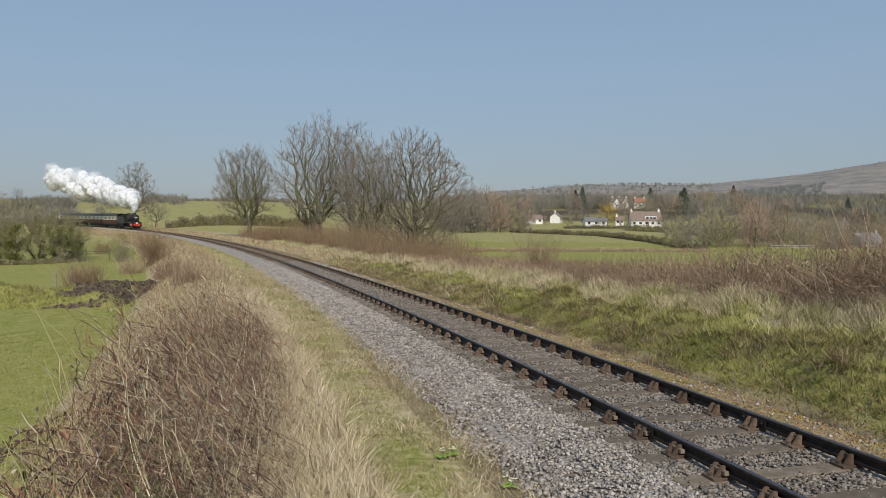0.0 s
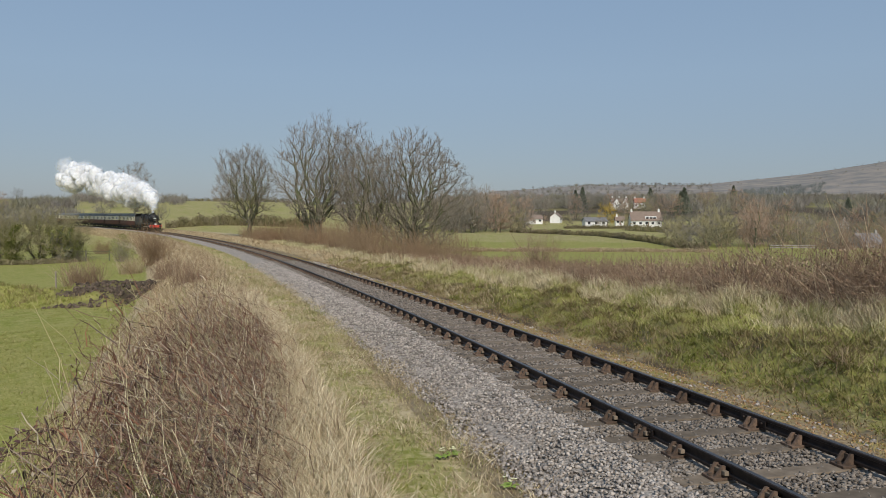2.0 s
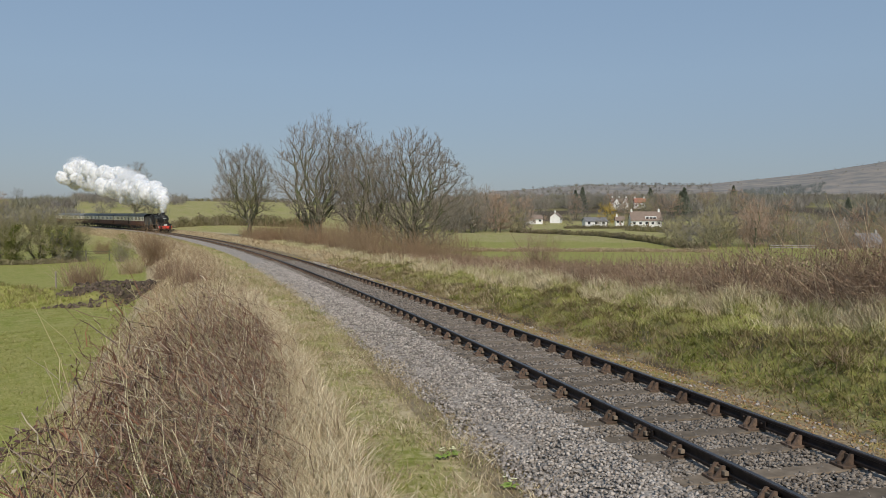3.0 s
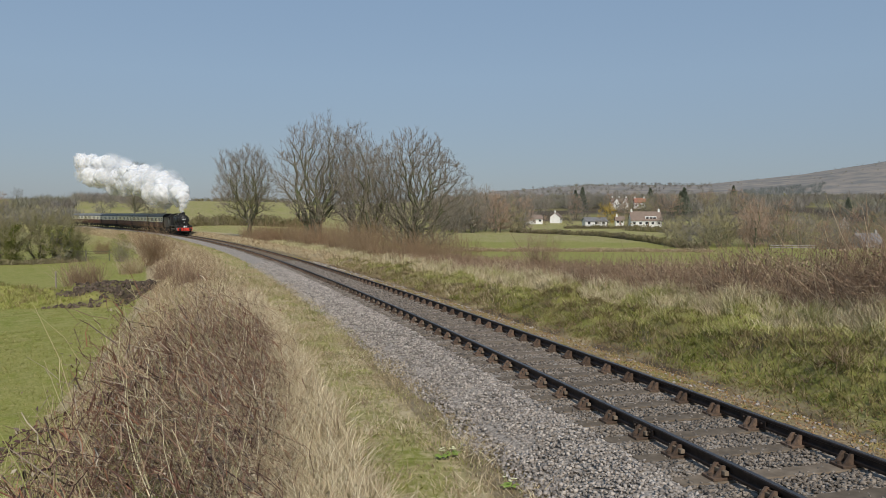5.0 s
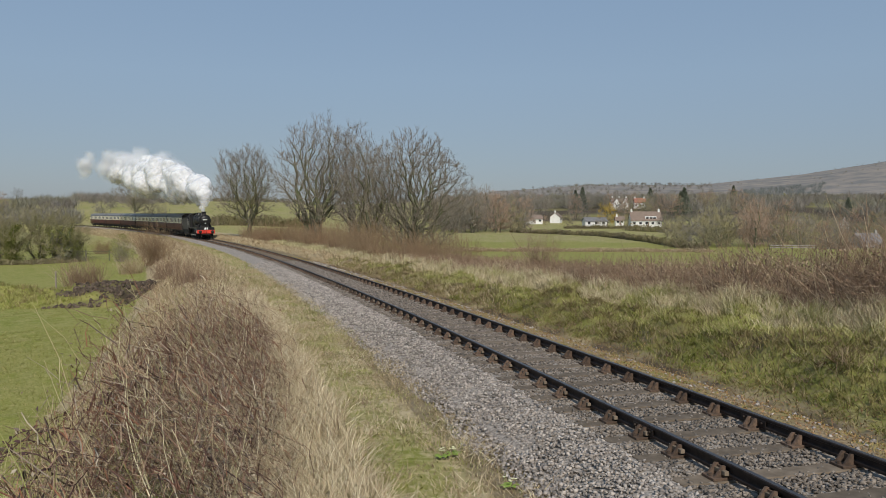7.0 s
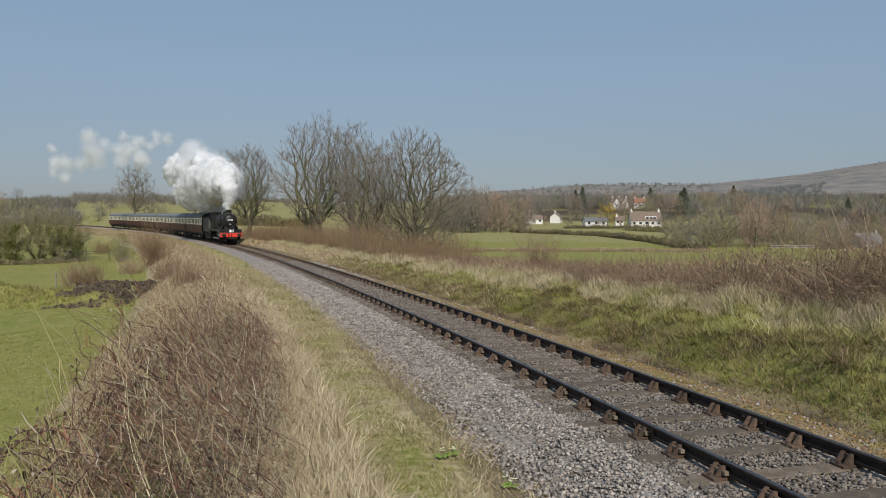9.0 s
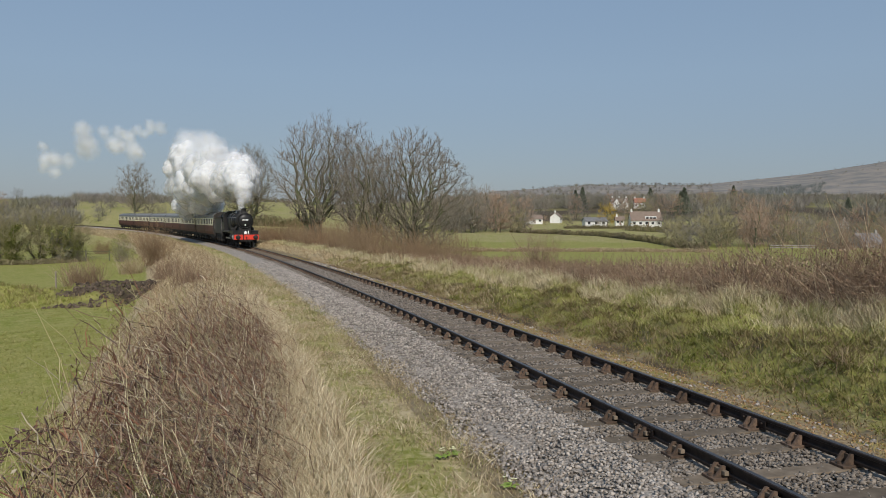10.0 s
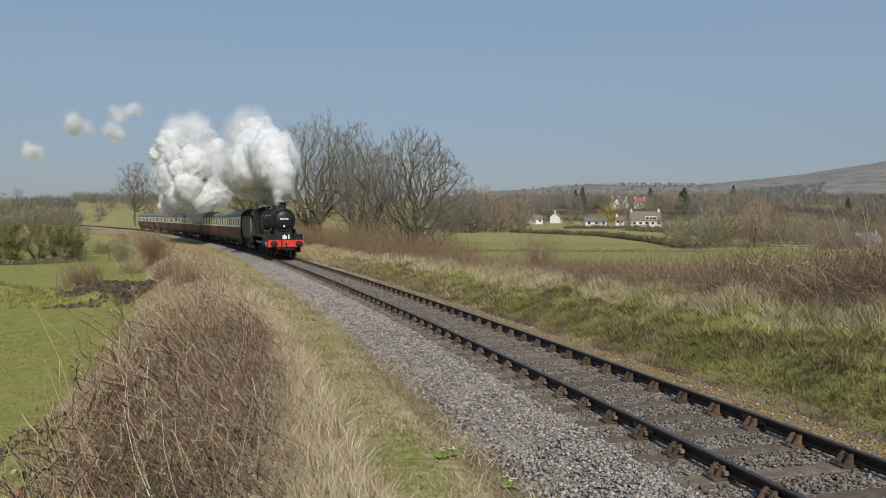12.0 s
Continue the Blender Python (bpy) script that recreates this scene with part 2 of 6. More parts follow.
def ground_z(x, y, rough=True):
    x, y = np.atleast_1d(np.asarray(x, float)), np.atleast_1d(np.asarray(y, float))
    s, off = to_line(x, y)
    tz = np.interp(s, ARC, LINE_Z)
    dist = np.hypot(x, y)
    bank = np.interp(s, [-30, -5, 2, 8, 15, 28, 50], [0.9, 0.95, 0.85, 0.62, 0.38, 0.2, 0.1])
    z = np.interp(off, [-80, -30, -15, -10, -8.4, -7.0, -5.2, -3.0, -2.6, -1.8, 1.8, 2.4], [-2.5, -2.45, -2.4, -2.3, -1.5, -0.7, -0.42, -0.42, -0.44, -0.46, -0.46, -0.3])
    face = 0.62 * smooth(off, 2.35, 3.35) + 0.38 * smooth(off, 3.3, 6.0)
    z = np.where(off > 2.3, -0.3 + (bank + 0.3) * face, z)
    z = np.where(off > 8, bank + (-2.4 - bank) * smooth(off, 8, 26), z)
    z = tz + z
    # the land beyond the line
    u = np.where(y > 1, 784 + 1371 * x / np.maximum(y, 1), np.where(x > 0, 3000, -2000))
    left = np.interp(dist, [120, 200, 300, 620, 900, 5000], [-3.2, -2.2, 1.0, 14.5, 14.0, 10])
    sky_r = np.interp(u, [800, 880, 1040, 1130, 1240, 1300, 1420, 1568, 2200], [70, 100, 122, 122, 118, 132, 152, 188, 300])
    right = np.interp(dist, [120, 300, 420, 540, 900, 1500], [-2.7, -2.7, -1.5, 6.0, 20, 34])
    right = right - 5.5 * smooth(u, 1330, 1500) * smooth(dist, 130, 230) * (1 - smooth(dist, 450, 800))
    right = right + (sky_r - 34) * smooth(dist, 1500, 3000)
    w = smooth(u, 430, 820)
    land = left * (1 - w) + right * w
    far = smooth(dist, 120, 220) * smooth(np.abs(off), 14, 40)
    z = z * (1 - far) + land * far
    if rough:
        near = np.abs(off) > 2.4
        amp = np.where(off > 2.4, 0.26, 0.07) * smooth(np.abs(off), 2.4, 4.0) * (1 - smooth(dist, 60, 160))
        z = z + amp * (lumps(x, y, 0.9) + 0.5 * lumps(x, y, 0.33, 3.0)) * near
        knoll = smooth(off, 2.5, 3.6) * (1 - smooth(off, 5.4, 7.0)) * (1 - smooth(dist, 40, 90))
        z = z + 0.6 * knoll * (np.abs(lumps(x, y, 1.5, 21.0)) - 0.25) + 0.2 * knoll * lumps(x, y, 0.55, 23.0)
        z = z + smooth(dist, 450, 1200) * 2.5 * lumps(x, y, 160, 5.0)
    return z


def at_ground(x, y):
    return float(ground_z([x], [y])[0])


# ---- ground ----
def build_ground():
    radii = [0.35]
    while radii[-1] < 4200:
        radii.append(radii[-1] * (1.022 if radii[-1] < 120 else 1.05))
    inside = np.linspace(radians(52), radians(128), 330)
    outside = np.linspace(radians(128), radians(412), 90)[1:-1]
    ang = np.concatenate([inside, outside])
    nr, na = len(radii), len(ang)
    rr, aa = np.meshgrid(radii, ang, indexing="ij")
    x, y = (rr * np.cos(aa)).ravel(), (rr * np.sin(aa)).ravel()
    z = ground_z(x, y)
    s, off = to_line(x, y)
    dist = np.hypot(x, y)
    verts = np.stack([x, y, z], -1).tolist() + [[0, 0, at_ground(0, 0)]]
    faces = [(j * na + i, (j + 1) * na + i, (j + 1) * na + (i + 1) % na, j * na + (i + 1) % na) for j in range(nr - 1) for i in range(na)]
    faces += [(nr * na, i, (i + 1) % na) for i in range(na)]
    me = bpy.data.meshes.new("ground")
    me.from_pydata(verts, [], faces)
    me.materials.append(M_GROUND)
    me.shade_smooth()
    # zones: red dry grass and the haze over far pasture, green bare soil, blue hazed moorland
    dry = np.interp(off, [-14, -10, -6.9, -5, -3.4, -2.6, 2.2, 2.7, 4, 6, 12, 20], [0.0, 0.05, 0.15, 0.6, 0.36, 0.85, 0.8, 0.28, 0.2, 0.75, 0.7, 0.0])
    dry = np.where((s > 14) & (off < -2.5) & (off > -9.5), np.maximum(dry, 0.75), dry)
    dry = np.where((s > 22) & (off > 2.2) & (off < 8), np.maximum(dry, 0.8), dry)
    # beyond 170 m straw colour is mixed in to paint haze over the pasture
    dry = np.where(dist > 170, 0.42, dry) + 0.15 * lumps(x, y, 3.0, 9.0)
    soil = np.where(np.abs(off) < 2.9, 0.5, 0.0)
    soil = np.where((off > 2.0) & (off < 4.6) & (s < 60), np.interp(off, [2.2, 2.6, 4.6], [0.66, 0.42, 0.32]) + 0.5 * lumps(x, y, 0.8, 12.0), soil)
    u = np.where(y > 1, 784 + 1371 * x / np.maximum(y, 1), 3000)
    # the haze-paled moor colour comes in with distance
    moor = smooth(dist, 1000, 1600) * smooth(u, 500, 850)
    soil = np.where((dist > 440) & (u > 850) & (dist < 1600), 0.6 + 0.5 * lumps(x, y, 60.0, 14.0), soil)
    col = me.color_attributes.new("zone", "FLOAT_COLOR", "POINT")
    buf = np.ones((len(verts), 4), dtype=np.float32)
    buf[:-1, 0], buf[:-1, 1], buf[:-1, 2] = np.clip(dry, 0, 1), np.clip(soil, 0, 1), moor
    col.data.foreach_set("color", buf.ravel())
    tagged(new("ground", me), "rough green pasture and dry grass rolling to far hills", "ground", kind="structure")


build_ground()


# ---- railway track ----
def build_bed():
    g = Geo()
    prof = [(-2.45, -0.50), (-2.15, -0.40), (-1.75, -0.235), (-1.35, -0.19), (-0.9, -0.19), (-0.5, -0.20), (0.5, -0.20), (0.9, -0.19), (1.35, -0.19), (1.75, -0.24), (2.2, -0.36), (2.5, -0.52)]
    ss = np.concatenate([np.arange(-40, 60, 0.4), np.arange(60, 400, 2.0)])
    n = len(prof)
    for s in ss:
        for o, z in prof:
            e = 0.12 * noise.noise((s * 0.8, o, 1.0)) if abs(o) > 2 else 0
            g.v.append(line_at(s, o + e, z + 0.025 * noise.noise((s * 3, o * 3, 0)))[:])
    g.f = [(j * n + i, j * n + i + 1, (j + 1) * n + i + 1, (j + 1) * n + i) for j in range(len(ss) - 1) for i in range(n - 1)]
    me = g.mesh("ballast_bed", M_BALLAST, True)
    me.materials.append(material("mossy_cess", (0.17, 0.12, 0.065), (0.33, 0.245, 0.14), 14, 0.95, 0.0, 0.8, c3=(0.21, 0.19, 0.045)))
    me.polygons.foreach_set("material_index", np.array([1 if k % (n - 1) >= 7 else 0 for k in range(len(me.polygons))], dtype=np.int32))
    ob = part("ballast_bed", me, None)
    tagged(ob, "grey crushed stone ballast bed with sloping shoulder", "ballast", kind="structure")
    return ob


bed = build_bed()
track = thing("railway_track", "single line of bullhead rails in rusty chairs on ballast", "railway track", kind="structure")


def build_rails():
    # bullhead section: head, web, foot
    sec = [(-0.018, -0.145), (0.018, -0.145), (0.034, -0.135), (0.034, -0.11), (0.010, -0.095), (0.010, -0.048), (0.034, -0.036), (0.035, -0.008), (0.026, 0.0), (-0.026, 0.0), (-0.035, -0.008), (-0.034, -0.036), (-0.010, -0.048), (-0.010, -0.095), (-0.034, -0.11), (-0.034, -0.135)]
    ss = np.concatenate([np.arange(-40, 60, 1.0), np.arange(60, 400, 3.0)])
    for side in (-0.7525, 0.7525):
        g = Geo()
        g.loft([[line_at(s, side + o, z)[:] for o, z in sec] for s in ss])
        me = g.mesh("rail", M_RAIL)
        me.materials.append(M_RAILTOP)
        n = len(sec)
        for i, f in enumerate(me.polygons):
            if i % n == 8:
                f.material_index = 1
        part("rail", me, None, track)


build_rails()

# ---- train ----
def wheel_geo(g, x, r, spokes, tread=0.13):
    """One wheel at x on its axle, turning about the x axis."""
    turn = Matrix.Rotation(math.pi / 2, 4, "Y")
    side = 1 if x > 0 else -1
    ri = r - 0.09
    g.lathe([(ri, 0), (r + 0.028, 0), (r + 0.028, 0.03), (r, 0.035), (r - 0.006, tread), (ri, tread), (ri, 0)], 32,
            Matrix.Translation((x - side * 0.03, 0, 0)) @ (turn if side > 0 else Matrix.Rotation(-math.pi / 2, 4, "Y")), cap=False)
    g.rod((x, 0, 0), (x + side * 0.16, 0, 0), 0.16, 14)
    if spokes:
        for i in range(spokes):
            a = 2 * math.pi * i / spokes
            d = Vector((0, math.cos(a), math.sin(a)))
            g.rod(Vector((x + side * 0.07, 0, 0)) + d * 0.12, Vector((x + side * 0.05, 0, 0)) + d * (ri + 0.01), 0.042, 5, 0.03)
    else:
        g.rod((x + side * 0.03, 0, 0), (x + side * 0.06, 0, 0), ri + 0.01, 24)


def wheelset_mesh(name, r, spokes, crank=0.0):
    g = Geo()
    for x in (-0.72, 0.72):
        wheel_geo(g, x, r, spokes)
        if crank:
            side = 1 if x > 0 else -1
            g.rod((x + side * 0.10, 0, -crank), (x + side * 0.30, 0, -crank), 0.07, 10)
            # balance weight
            g.box(x + side * 0.03 - 0.03, x + side * 0.03 + 0.03, -0.30, 0.30, r * 0.62, r - 0.1)
    g.rod((-0.72, 0, 0), (0.72, 0, 0), 0.085, 10)
    return g.mesh(name, M_SOOT)


PISTON = 0.33
DRIVER_R, PONY_R, TENDER_R, COACH_R = 0.711, 0.53, 0.535, 0.457
DRIVERS_Y = (-4.0, -5.75, -7.5, -9.25)
PONY_Y = -1.75
TENDER_Y = (-12.4, -14.4, -16.4)
SPINNING = []


def along_y(y0, z, x=0.0):
    """A pose whose z axis runs back along the engine from y0."""
    return Matrix.Translation((x, y0, z)) @ Matrix.Rotation(math.pi / 2, 4, "X")


def build_locomotive():
    e = thing("steam_locomotive", "black steam locomotive with red buffer beam and domed boiler, running forwards", "locomotive")
    zb = 2.72
    g = Geo().lathe([(0.80, 0), (0.845, 0.05), (0.845, 1.75), (0.80, 1.76)], 40, along_y(-1.05, zb))
    smokebox = part("smokebox", g, M_SOOT, e, smooth=False)
    g = Geo().lathe([(0.70, -0.02), (0.70, 0.03), (0.64, 0.10), (0.40, 0.17), (0.12, 0.20), (0.0, 0.205)], 36, along_y(-1.05, zb) @ Matrix.Rotation(math.pi, 4, "X"), cap=False)
    door = part("smokebox_door", g, M_BLACK, e, smooth=True)
    g = Geo().rod((0, -0.86, zb), (0, -0.72, zb), 0.05, 10).rod((0, -0.74, zb), (0.10, -0.74, zb - 0.26), 0.02, 6).rod((0, -0.78, zb), (-0.05, -0.78, zb - 0.28), 0.02, 6)
    part("door_handle", g, M_SOOT, door)
    for z in (zb + 0.34, zb - 0.34):
        part("hinge_strap", Geo().box(-0.62, 0.25, -1.0, -0.90, z - 0.035, z + 0.035, 0.01), M_BLACK, door)
    part("number_plate", Geo().box(-0.30, 0.30, -0.87, -0.82, zb + 0.02, zb + 0.15, 0.01), M_WHITE, door, "white enamel plate")
    for x in (-0.19, -0.06, 0.07, 0.2):
        part("plate_bar", Geo().box(x - 0.035, x + 0.035, -0.822, -0.812, zb + 0.045, zb + 0.125), M_BLACK, door)
    part("door_ring", Geo().lathe([(0.80, 0.0), (0.80, 0.035), (0.725, 0.05), (0.715, 0.0)], 40, along_y(-1.05, zb) @ Matrix.Rotation(math.pi, 4, "X"), cap=False), M_BLACK, smokebox, "black riveted ring", smooth=True)
    rail = [Vector((0.86 * math.sin(a), -1.0, zb + 0.86 * math.cos(a))) for a in np.linspace(-1.15, 1.15, 13)]
    part("front_handrail", Geo().tube(rail, [0.014] * 13, 6), M_TENDER, smokebox)
    for x in (-0.95, 0.95):
        part("front_step", Geo().box(x - 0.16, x + 0.16, -0.55, -0.25, 0.42, 0.46).box(x - 0.16, x + 0.16, -0.57, -0.53, 0.42, 0.82), M_SOOT, e)
        part("lamp_iron", Geo().box(x - 0.03, x + 0.03, -0.05, -0.02, 1.34, 1.55), M_SOOT, e)
        part("steam_pipe", Geo().tube([Vector((x * 0.55, -1.9, 2.3)), Vector((x * 0.95, -1.9, 1.9)), Vector((x * 1.05, -1.9, 1.4))], [0.13, 0.13, 0.13], 10), M_SOOT, e)
    part("brake_hose", Geo().tube([Vector(p) for p in ((-0.32, 0.02, 0.85), (-0.34, 0.14, 0.7), (-0.30, 0.16, 0.42), (-0.22, 0.12, 0.35))], [0.035] * 4, 8), M_SOOT, e)
    part("shed_plate", Geo().lathe([(0.07, 0), (0.07, 0.03)], 16, along_y(-0.84, zb - 0.42)), M_WHITE, door)
    # boiler barrel tapering back to the firebox
    g = Geo().lathe([(0.76, 0), (0.80, 2.2), (0.84, 3.6)], 40, along_y(-2.8, zb), cap=True)
    boiler = part("boiler", g, M_BLACK, e, smooth=True)
    for y in (-2.85, -3.9, -5.0, -6.3):
        part("boiler_band", Geo().lathe([(0.0, 0), (0.79 + (-2.8 - y) * 0.022 + 0.012, 0), (0.79 + (-2.8 - y) * 0.022 + 0.012, 0.06), (0, 0.06)], 40, along_y(y, zb), cap=False), M_BLACK, boiler, smooth=False)
    sec = [(-0.62, 1.5), (0.62, 1.5), (0.80, 1.9), (0.88, 2.5), (0.86, 3.0), (0.72, 3.38), (0.42, 3.56), (0, 3.6), (-0.42, 3.56), (-0.72, 3.38), (-0.86, 3.0), (-0.88, 2.5), (-0.80, 1.9)]
    part("firebox", Geo().loft([[(x, y, z) for x, z in sec] for y in (-6.4, -9.0)]), M_BLACK, e)
    part("chimney", Geo().lathe([(0.42, -0.12), (0.36, 0.02), (0.29, 0.12), (0.28, 0.42), (0.36, 0.46), (0.38, 0.52), (0.30, 0.53), (0.22, 0.5)], 28, Matrix.Translation((0, -1.95, zb + 0.78))), M_SOOT, e, smooth=True)
    part("dome", Geo().lathe([(0.46, -0.1), (0.40, 0.04), (0.36, 0.12), (0.35, 0.25), (0.28, 0.38), (0.15, 0.44), (0, 0.46)], 28, Matrix.Translation((0, -4.6, zb + 0.74)), cap=False), M_BLACK, e, smooth=True)
    part("safety_valve", Geo().lathe([(0.2, 0), (0.2, 0.12), (0.08, 0.14), (0.07, 0.36)], 14, Matrix.Translation((0.12, -7.0, zb + 0.82))), M_STEEL, e)
    part("safety_valve", Geo().lathe([(0.2, 0), (0.2, 0.12), (0.08, 0.14), (0.07, 0.36)], 14, Matrix.Translation((-0.12, -7.4, zb + 0.82))), M_STEEL, e)
    part("whistle", Geo().rod((0.3, -8.6, 3.5), (0.3, -8.6, 3.95), 0.04, 8), M_STEEL, e)
    for x in (-0.89, 0.89):
        part("handrail", Geo().rod((x * 0.98, -1.2, 3.05), (x * 1.01, -8.9, 3.05), 0.022, 6), M_STEEL, e)
    # frames, running plate, steps
    part("main_frame", Geo().box(-0.64, 0.64, -10.6, -0.1, 0.62, 1.35), M_SOOT, e)
    part("smokebox_saddle", Geo().box(-0.62, 0.62, -2.7, -1.1, 1.3, 2.1, 0.05), M_SOOT, e)
    for x in (-1, 1):
        part("running_plate", Geo().box(min(x * 0.6, x * 1.25), max(x * 0.6, x * 1.25), -10.8, -3.3, 1.60, 1.66, 0.012).box(min(x * 1.21, x * 1.25), max(x * 1.21, x * 1.25), -10.8, -3.3, 1.48, 1.60), M_BLACK, e)
        part("front_plate", Geo().box(min(x * 0.02, x * 1.25), max(x * 0.02, x * 1.25), -1.5, -0.02, 1.30, 1.35, 0.01), M_BLACK, e)
        # sloping cylinder casing in front of the running plate
        g = Geo().loft([[(x * a, y, z0) for a in (0.62, 1.27)] + [(x * a, y, z1) for a in (1.27, 0.62)] for y, z0, z1 in ((-0.55, 1.32, 1.72), (-3.4, 1.42, 1.72))])
        part("cylinder_casing", g, M_BLACK, e)
        cyl = part("cylinder", Geo().lathe([(0.34, 0), (0.39, 0.03), (0.39, 1.15), (0.34, 1.18)], 24, along_y(-1.25, 1.05, x * 1.02) @ Matrix.Rotation(radians(-3), 4, "X")), M_SOOT, e)
        part("cylinder_cover", Geo().lathe([(0.30, 0), (0.28, 0.06), (0.1, 0.09)], 20, along_y(-1.26, 1.05, x * 1.02) @ Matrix.Rotation(math.pi, 4, "X")), M_STEEL, cyl)
        part("valve_chest", Geo().lathe([(0.2, 0), (0.22, 0.03), (0.22, 1.4), (0.2, 1.43)], 18, along_y(-1.15, 1.47, x * 0.86)), M_SOOT, e)
        part("slide_bar", Geo().box(x * 1.02 - 0.04, x * 1.02 + 0.04, -4.3, -2.4, 1.18, 1.24).box(x * 1.02 - 0.04, x * 1.02 + 0.04, -4.3, -2.4, 0.86, 0.91), M_STEEL, e)
        part("piston_rod", Geo().rod((x * 1.02, -2.4, 1.04), (x * 1.02, -3.9, 1.0), 0.045, 8), M_STEEL, e)
        step = part("cab_step", Geo().box(x * 1.15 - 0.2, x * 1.15 + 0.2, -10.6, -10.2, 0.5, 0.54).box(x * 1.15 - 0.2, x * 1.15 + 0.2, -10.6, -10.2, 0.95, 0.99).box(x * 1.15 - 0.18, x * 1.15 + 0.18, -10.6, -10.56, 0.5, 1.6), M_SOOT, e)
        part("sand_box", Geo().box(x * 0.98 - 0.18, x * 0.98 + 0.18, -3.3, -2.8, 1.68, 2.0, 0.04), M_BLACK, e)
    beam = part("buffer_beam", Geo().box(-1.25, 1.25, -0.08, 0.0, 0.80, 1.30, 0.012), M_RED, e, "bright red buffer beam")
    for x in (-0.87, 0.87):
        b = part("buffer", Geo().lathe([(0.20, 0), (0.20, 0.05), (0.15, 0.09), (0.13, 0.38), (0.08, 0.39), (0.08, 0.52)], 20, along_y(-0.0, 1.04, x) @ Matrix.Rotation(math.pi, 4, "X")), M_SOOT, beam)
        part("buffer_head", Geo().lathe([(0.21, 0.50), (0.225, 0.53), (0.20, 0.56), (0.0, 0.575)], 24, along_y(0, 1.04, x) @ Matrix.Rotation(math.pi, 4, "X"), cap=False), M_SOOT, beam, smooth=True)
    part("coupling_hook", Geo().box(-0.05, 0.05, 0, 0.28, 0.97, 1.09, 0.02).rod((0, 0.22, 0.95), (0, 0.16, 0.42), 0.035, 6).rod((-0.05, 0.16, 0.6), (0.05, 0.16, 0.6), 0.05, 6), M_SOOT, beam)
    part("vacuum_pipe", Geo().tube([Vector(p) for p in ((0.3, 0.02, 0.7), (0.3, 0.1, 1.1), (0.3, 0.1, 1.6), (0.3, 0.0, 1.72))], [0.04] * 4, 8), M_SOOT, beam)
    for x in (-0.22, 0.22):
        part("guard_iron", Geo().box(x * 3.3 - 0.05, x * 3.3 + 0.05, -0.45, -0.38, 0.08, 0.8), M_SOOT, e)
    # headlamps and the white board over the beam
    for x, w in ((-0.20, 0.10), (0.10, 0.30)):
        if w:
            lamp = part("headcode_lamp", Geo().box(x - w / 2, x + w / 2, -0.12, 0.04, 1.36, 1.62, 0.02), M_WHITE, e, "white painted lamp")
            part("lamp_top", Geo().rod((x, -0.04, 1.62), (x, -0.04, 1.70), 0.05, 8, 0.03), M_WHITE, lamp)
    # cab
    sec = [(-1.25, 1.66), (-1.25, 3.25), (-1.12, 3.50), (-0.75, 3.72), (0, 3.82), (0.75, 3.72), (1.12, 3.50), (1.25, 3.25), (1.25, 1.66)]
    g = Geo().loft([[(x, y, z) for x, z in sec] for y in (-9.0, -9.05)])
    part("cab_front", g, M_BLACK, e)
    for x in (-1, 1):
        part("cab_side", Geo().box(min(x * 1.21, x * 1.25), max(x * 1.21, x * 1.25), -10.75, -9.05, 1.66, 2.55, 0.01).box(min(x * 1.21, x * 1.25), max(x * 1.21, x * 1.25), -9.5, -9.05, 2.55, 3.3), M_BLACK, e)
        part("cab_handrail", Geo().rod((x * 1.27, -10.72, 1.8), (x * 1.27, -10.72, 2.9), 0.02, 6), M_STEEL, e)
        part("spectacle_window", Geo().lathe([(0.19, 0), (0.19, 0.02)], 20, along_y(-8.99, 3.15, x * 0.9) @ Matrix.Rotation(math.pi, 4, "X")), M_PANE, e)
    roof = [(-1.33, 3.28), (-1.18, 3.52), (-0.78, 3.76), (0, 3.87), (0.78, 3.76), (1.18, 3.52), (1.33, 3.28), (1.30, 3.27), (1.15, 3.49), (0.76, 3.72), (0, 3.83), (-0.76, 3.72), (-1.15, 3.49), (-1.30, 3.27)]
    part("cab_roof", Geo().loft([[(x, y, z) for x, z in roof] for y in (-8.9, -11.2)]), M_SOOT, e)
    # running gear
    pony = part("leading_wheelset", wheelset_mesh("leading_wheelset", PONY_R, 10), None, e)
    SPINNING.append((pony, PONY_Y, PONY_R))
    dm = wheelset_mesh("driving_wheelset", DRIVER_R, 14, PISTON)
    for y in DRIVERS_Y:
        SPINNING.append((part("driving_wheelset", dm, None, e), y, DRIVER_R))
    for x in (-1.0, 1.0):
        g = Geo().box(x - 0.035, x + 0.035, DRIVERS_Y[3] - 0.12, DRIVERS_Y[0] + 0.12, -0.06, 0.06, 0.015)
        for y in DRIVERS_Y:
            g.rod((x - 0.05, y, 0), (x + 0.05, y, 0), 0.11, 12)
        SPINNING.append((part("coupling_rod", g, M_STEEL, e), None, DRIVER_R))
    return e


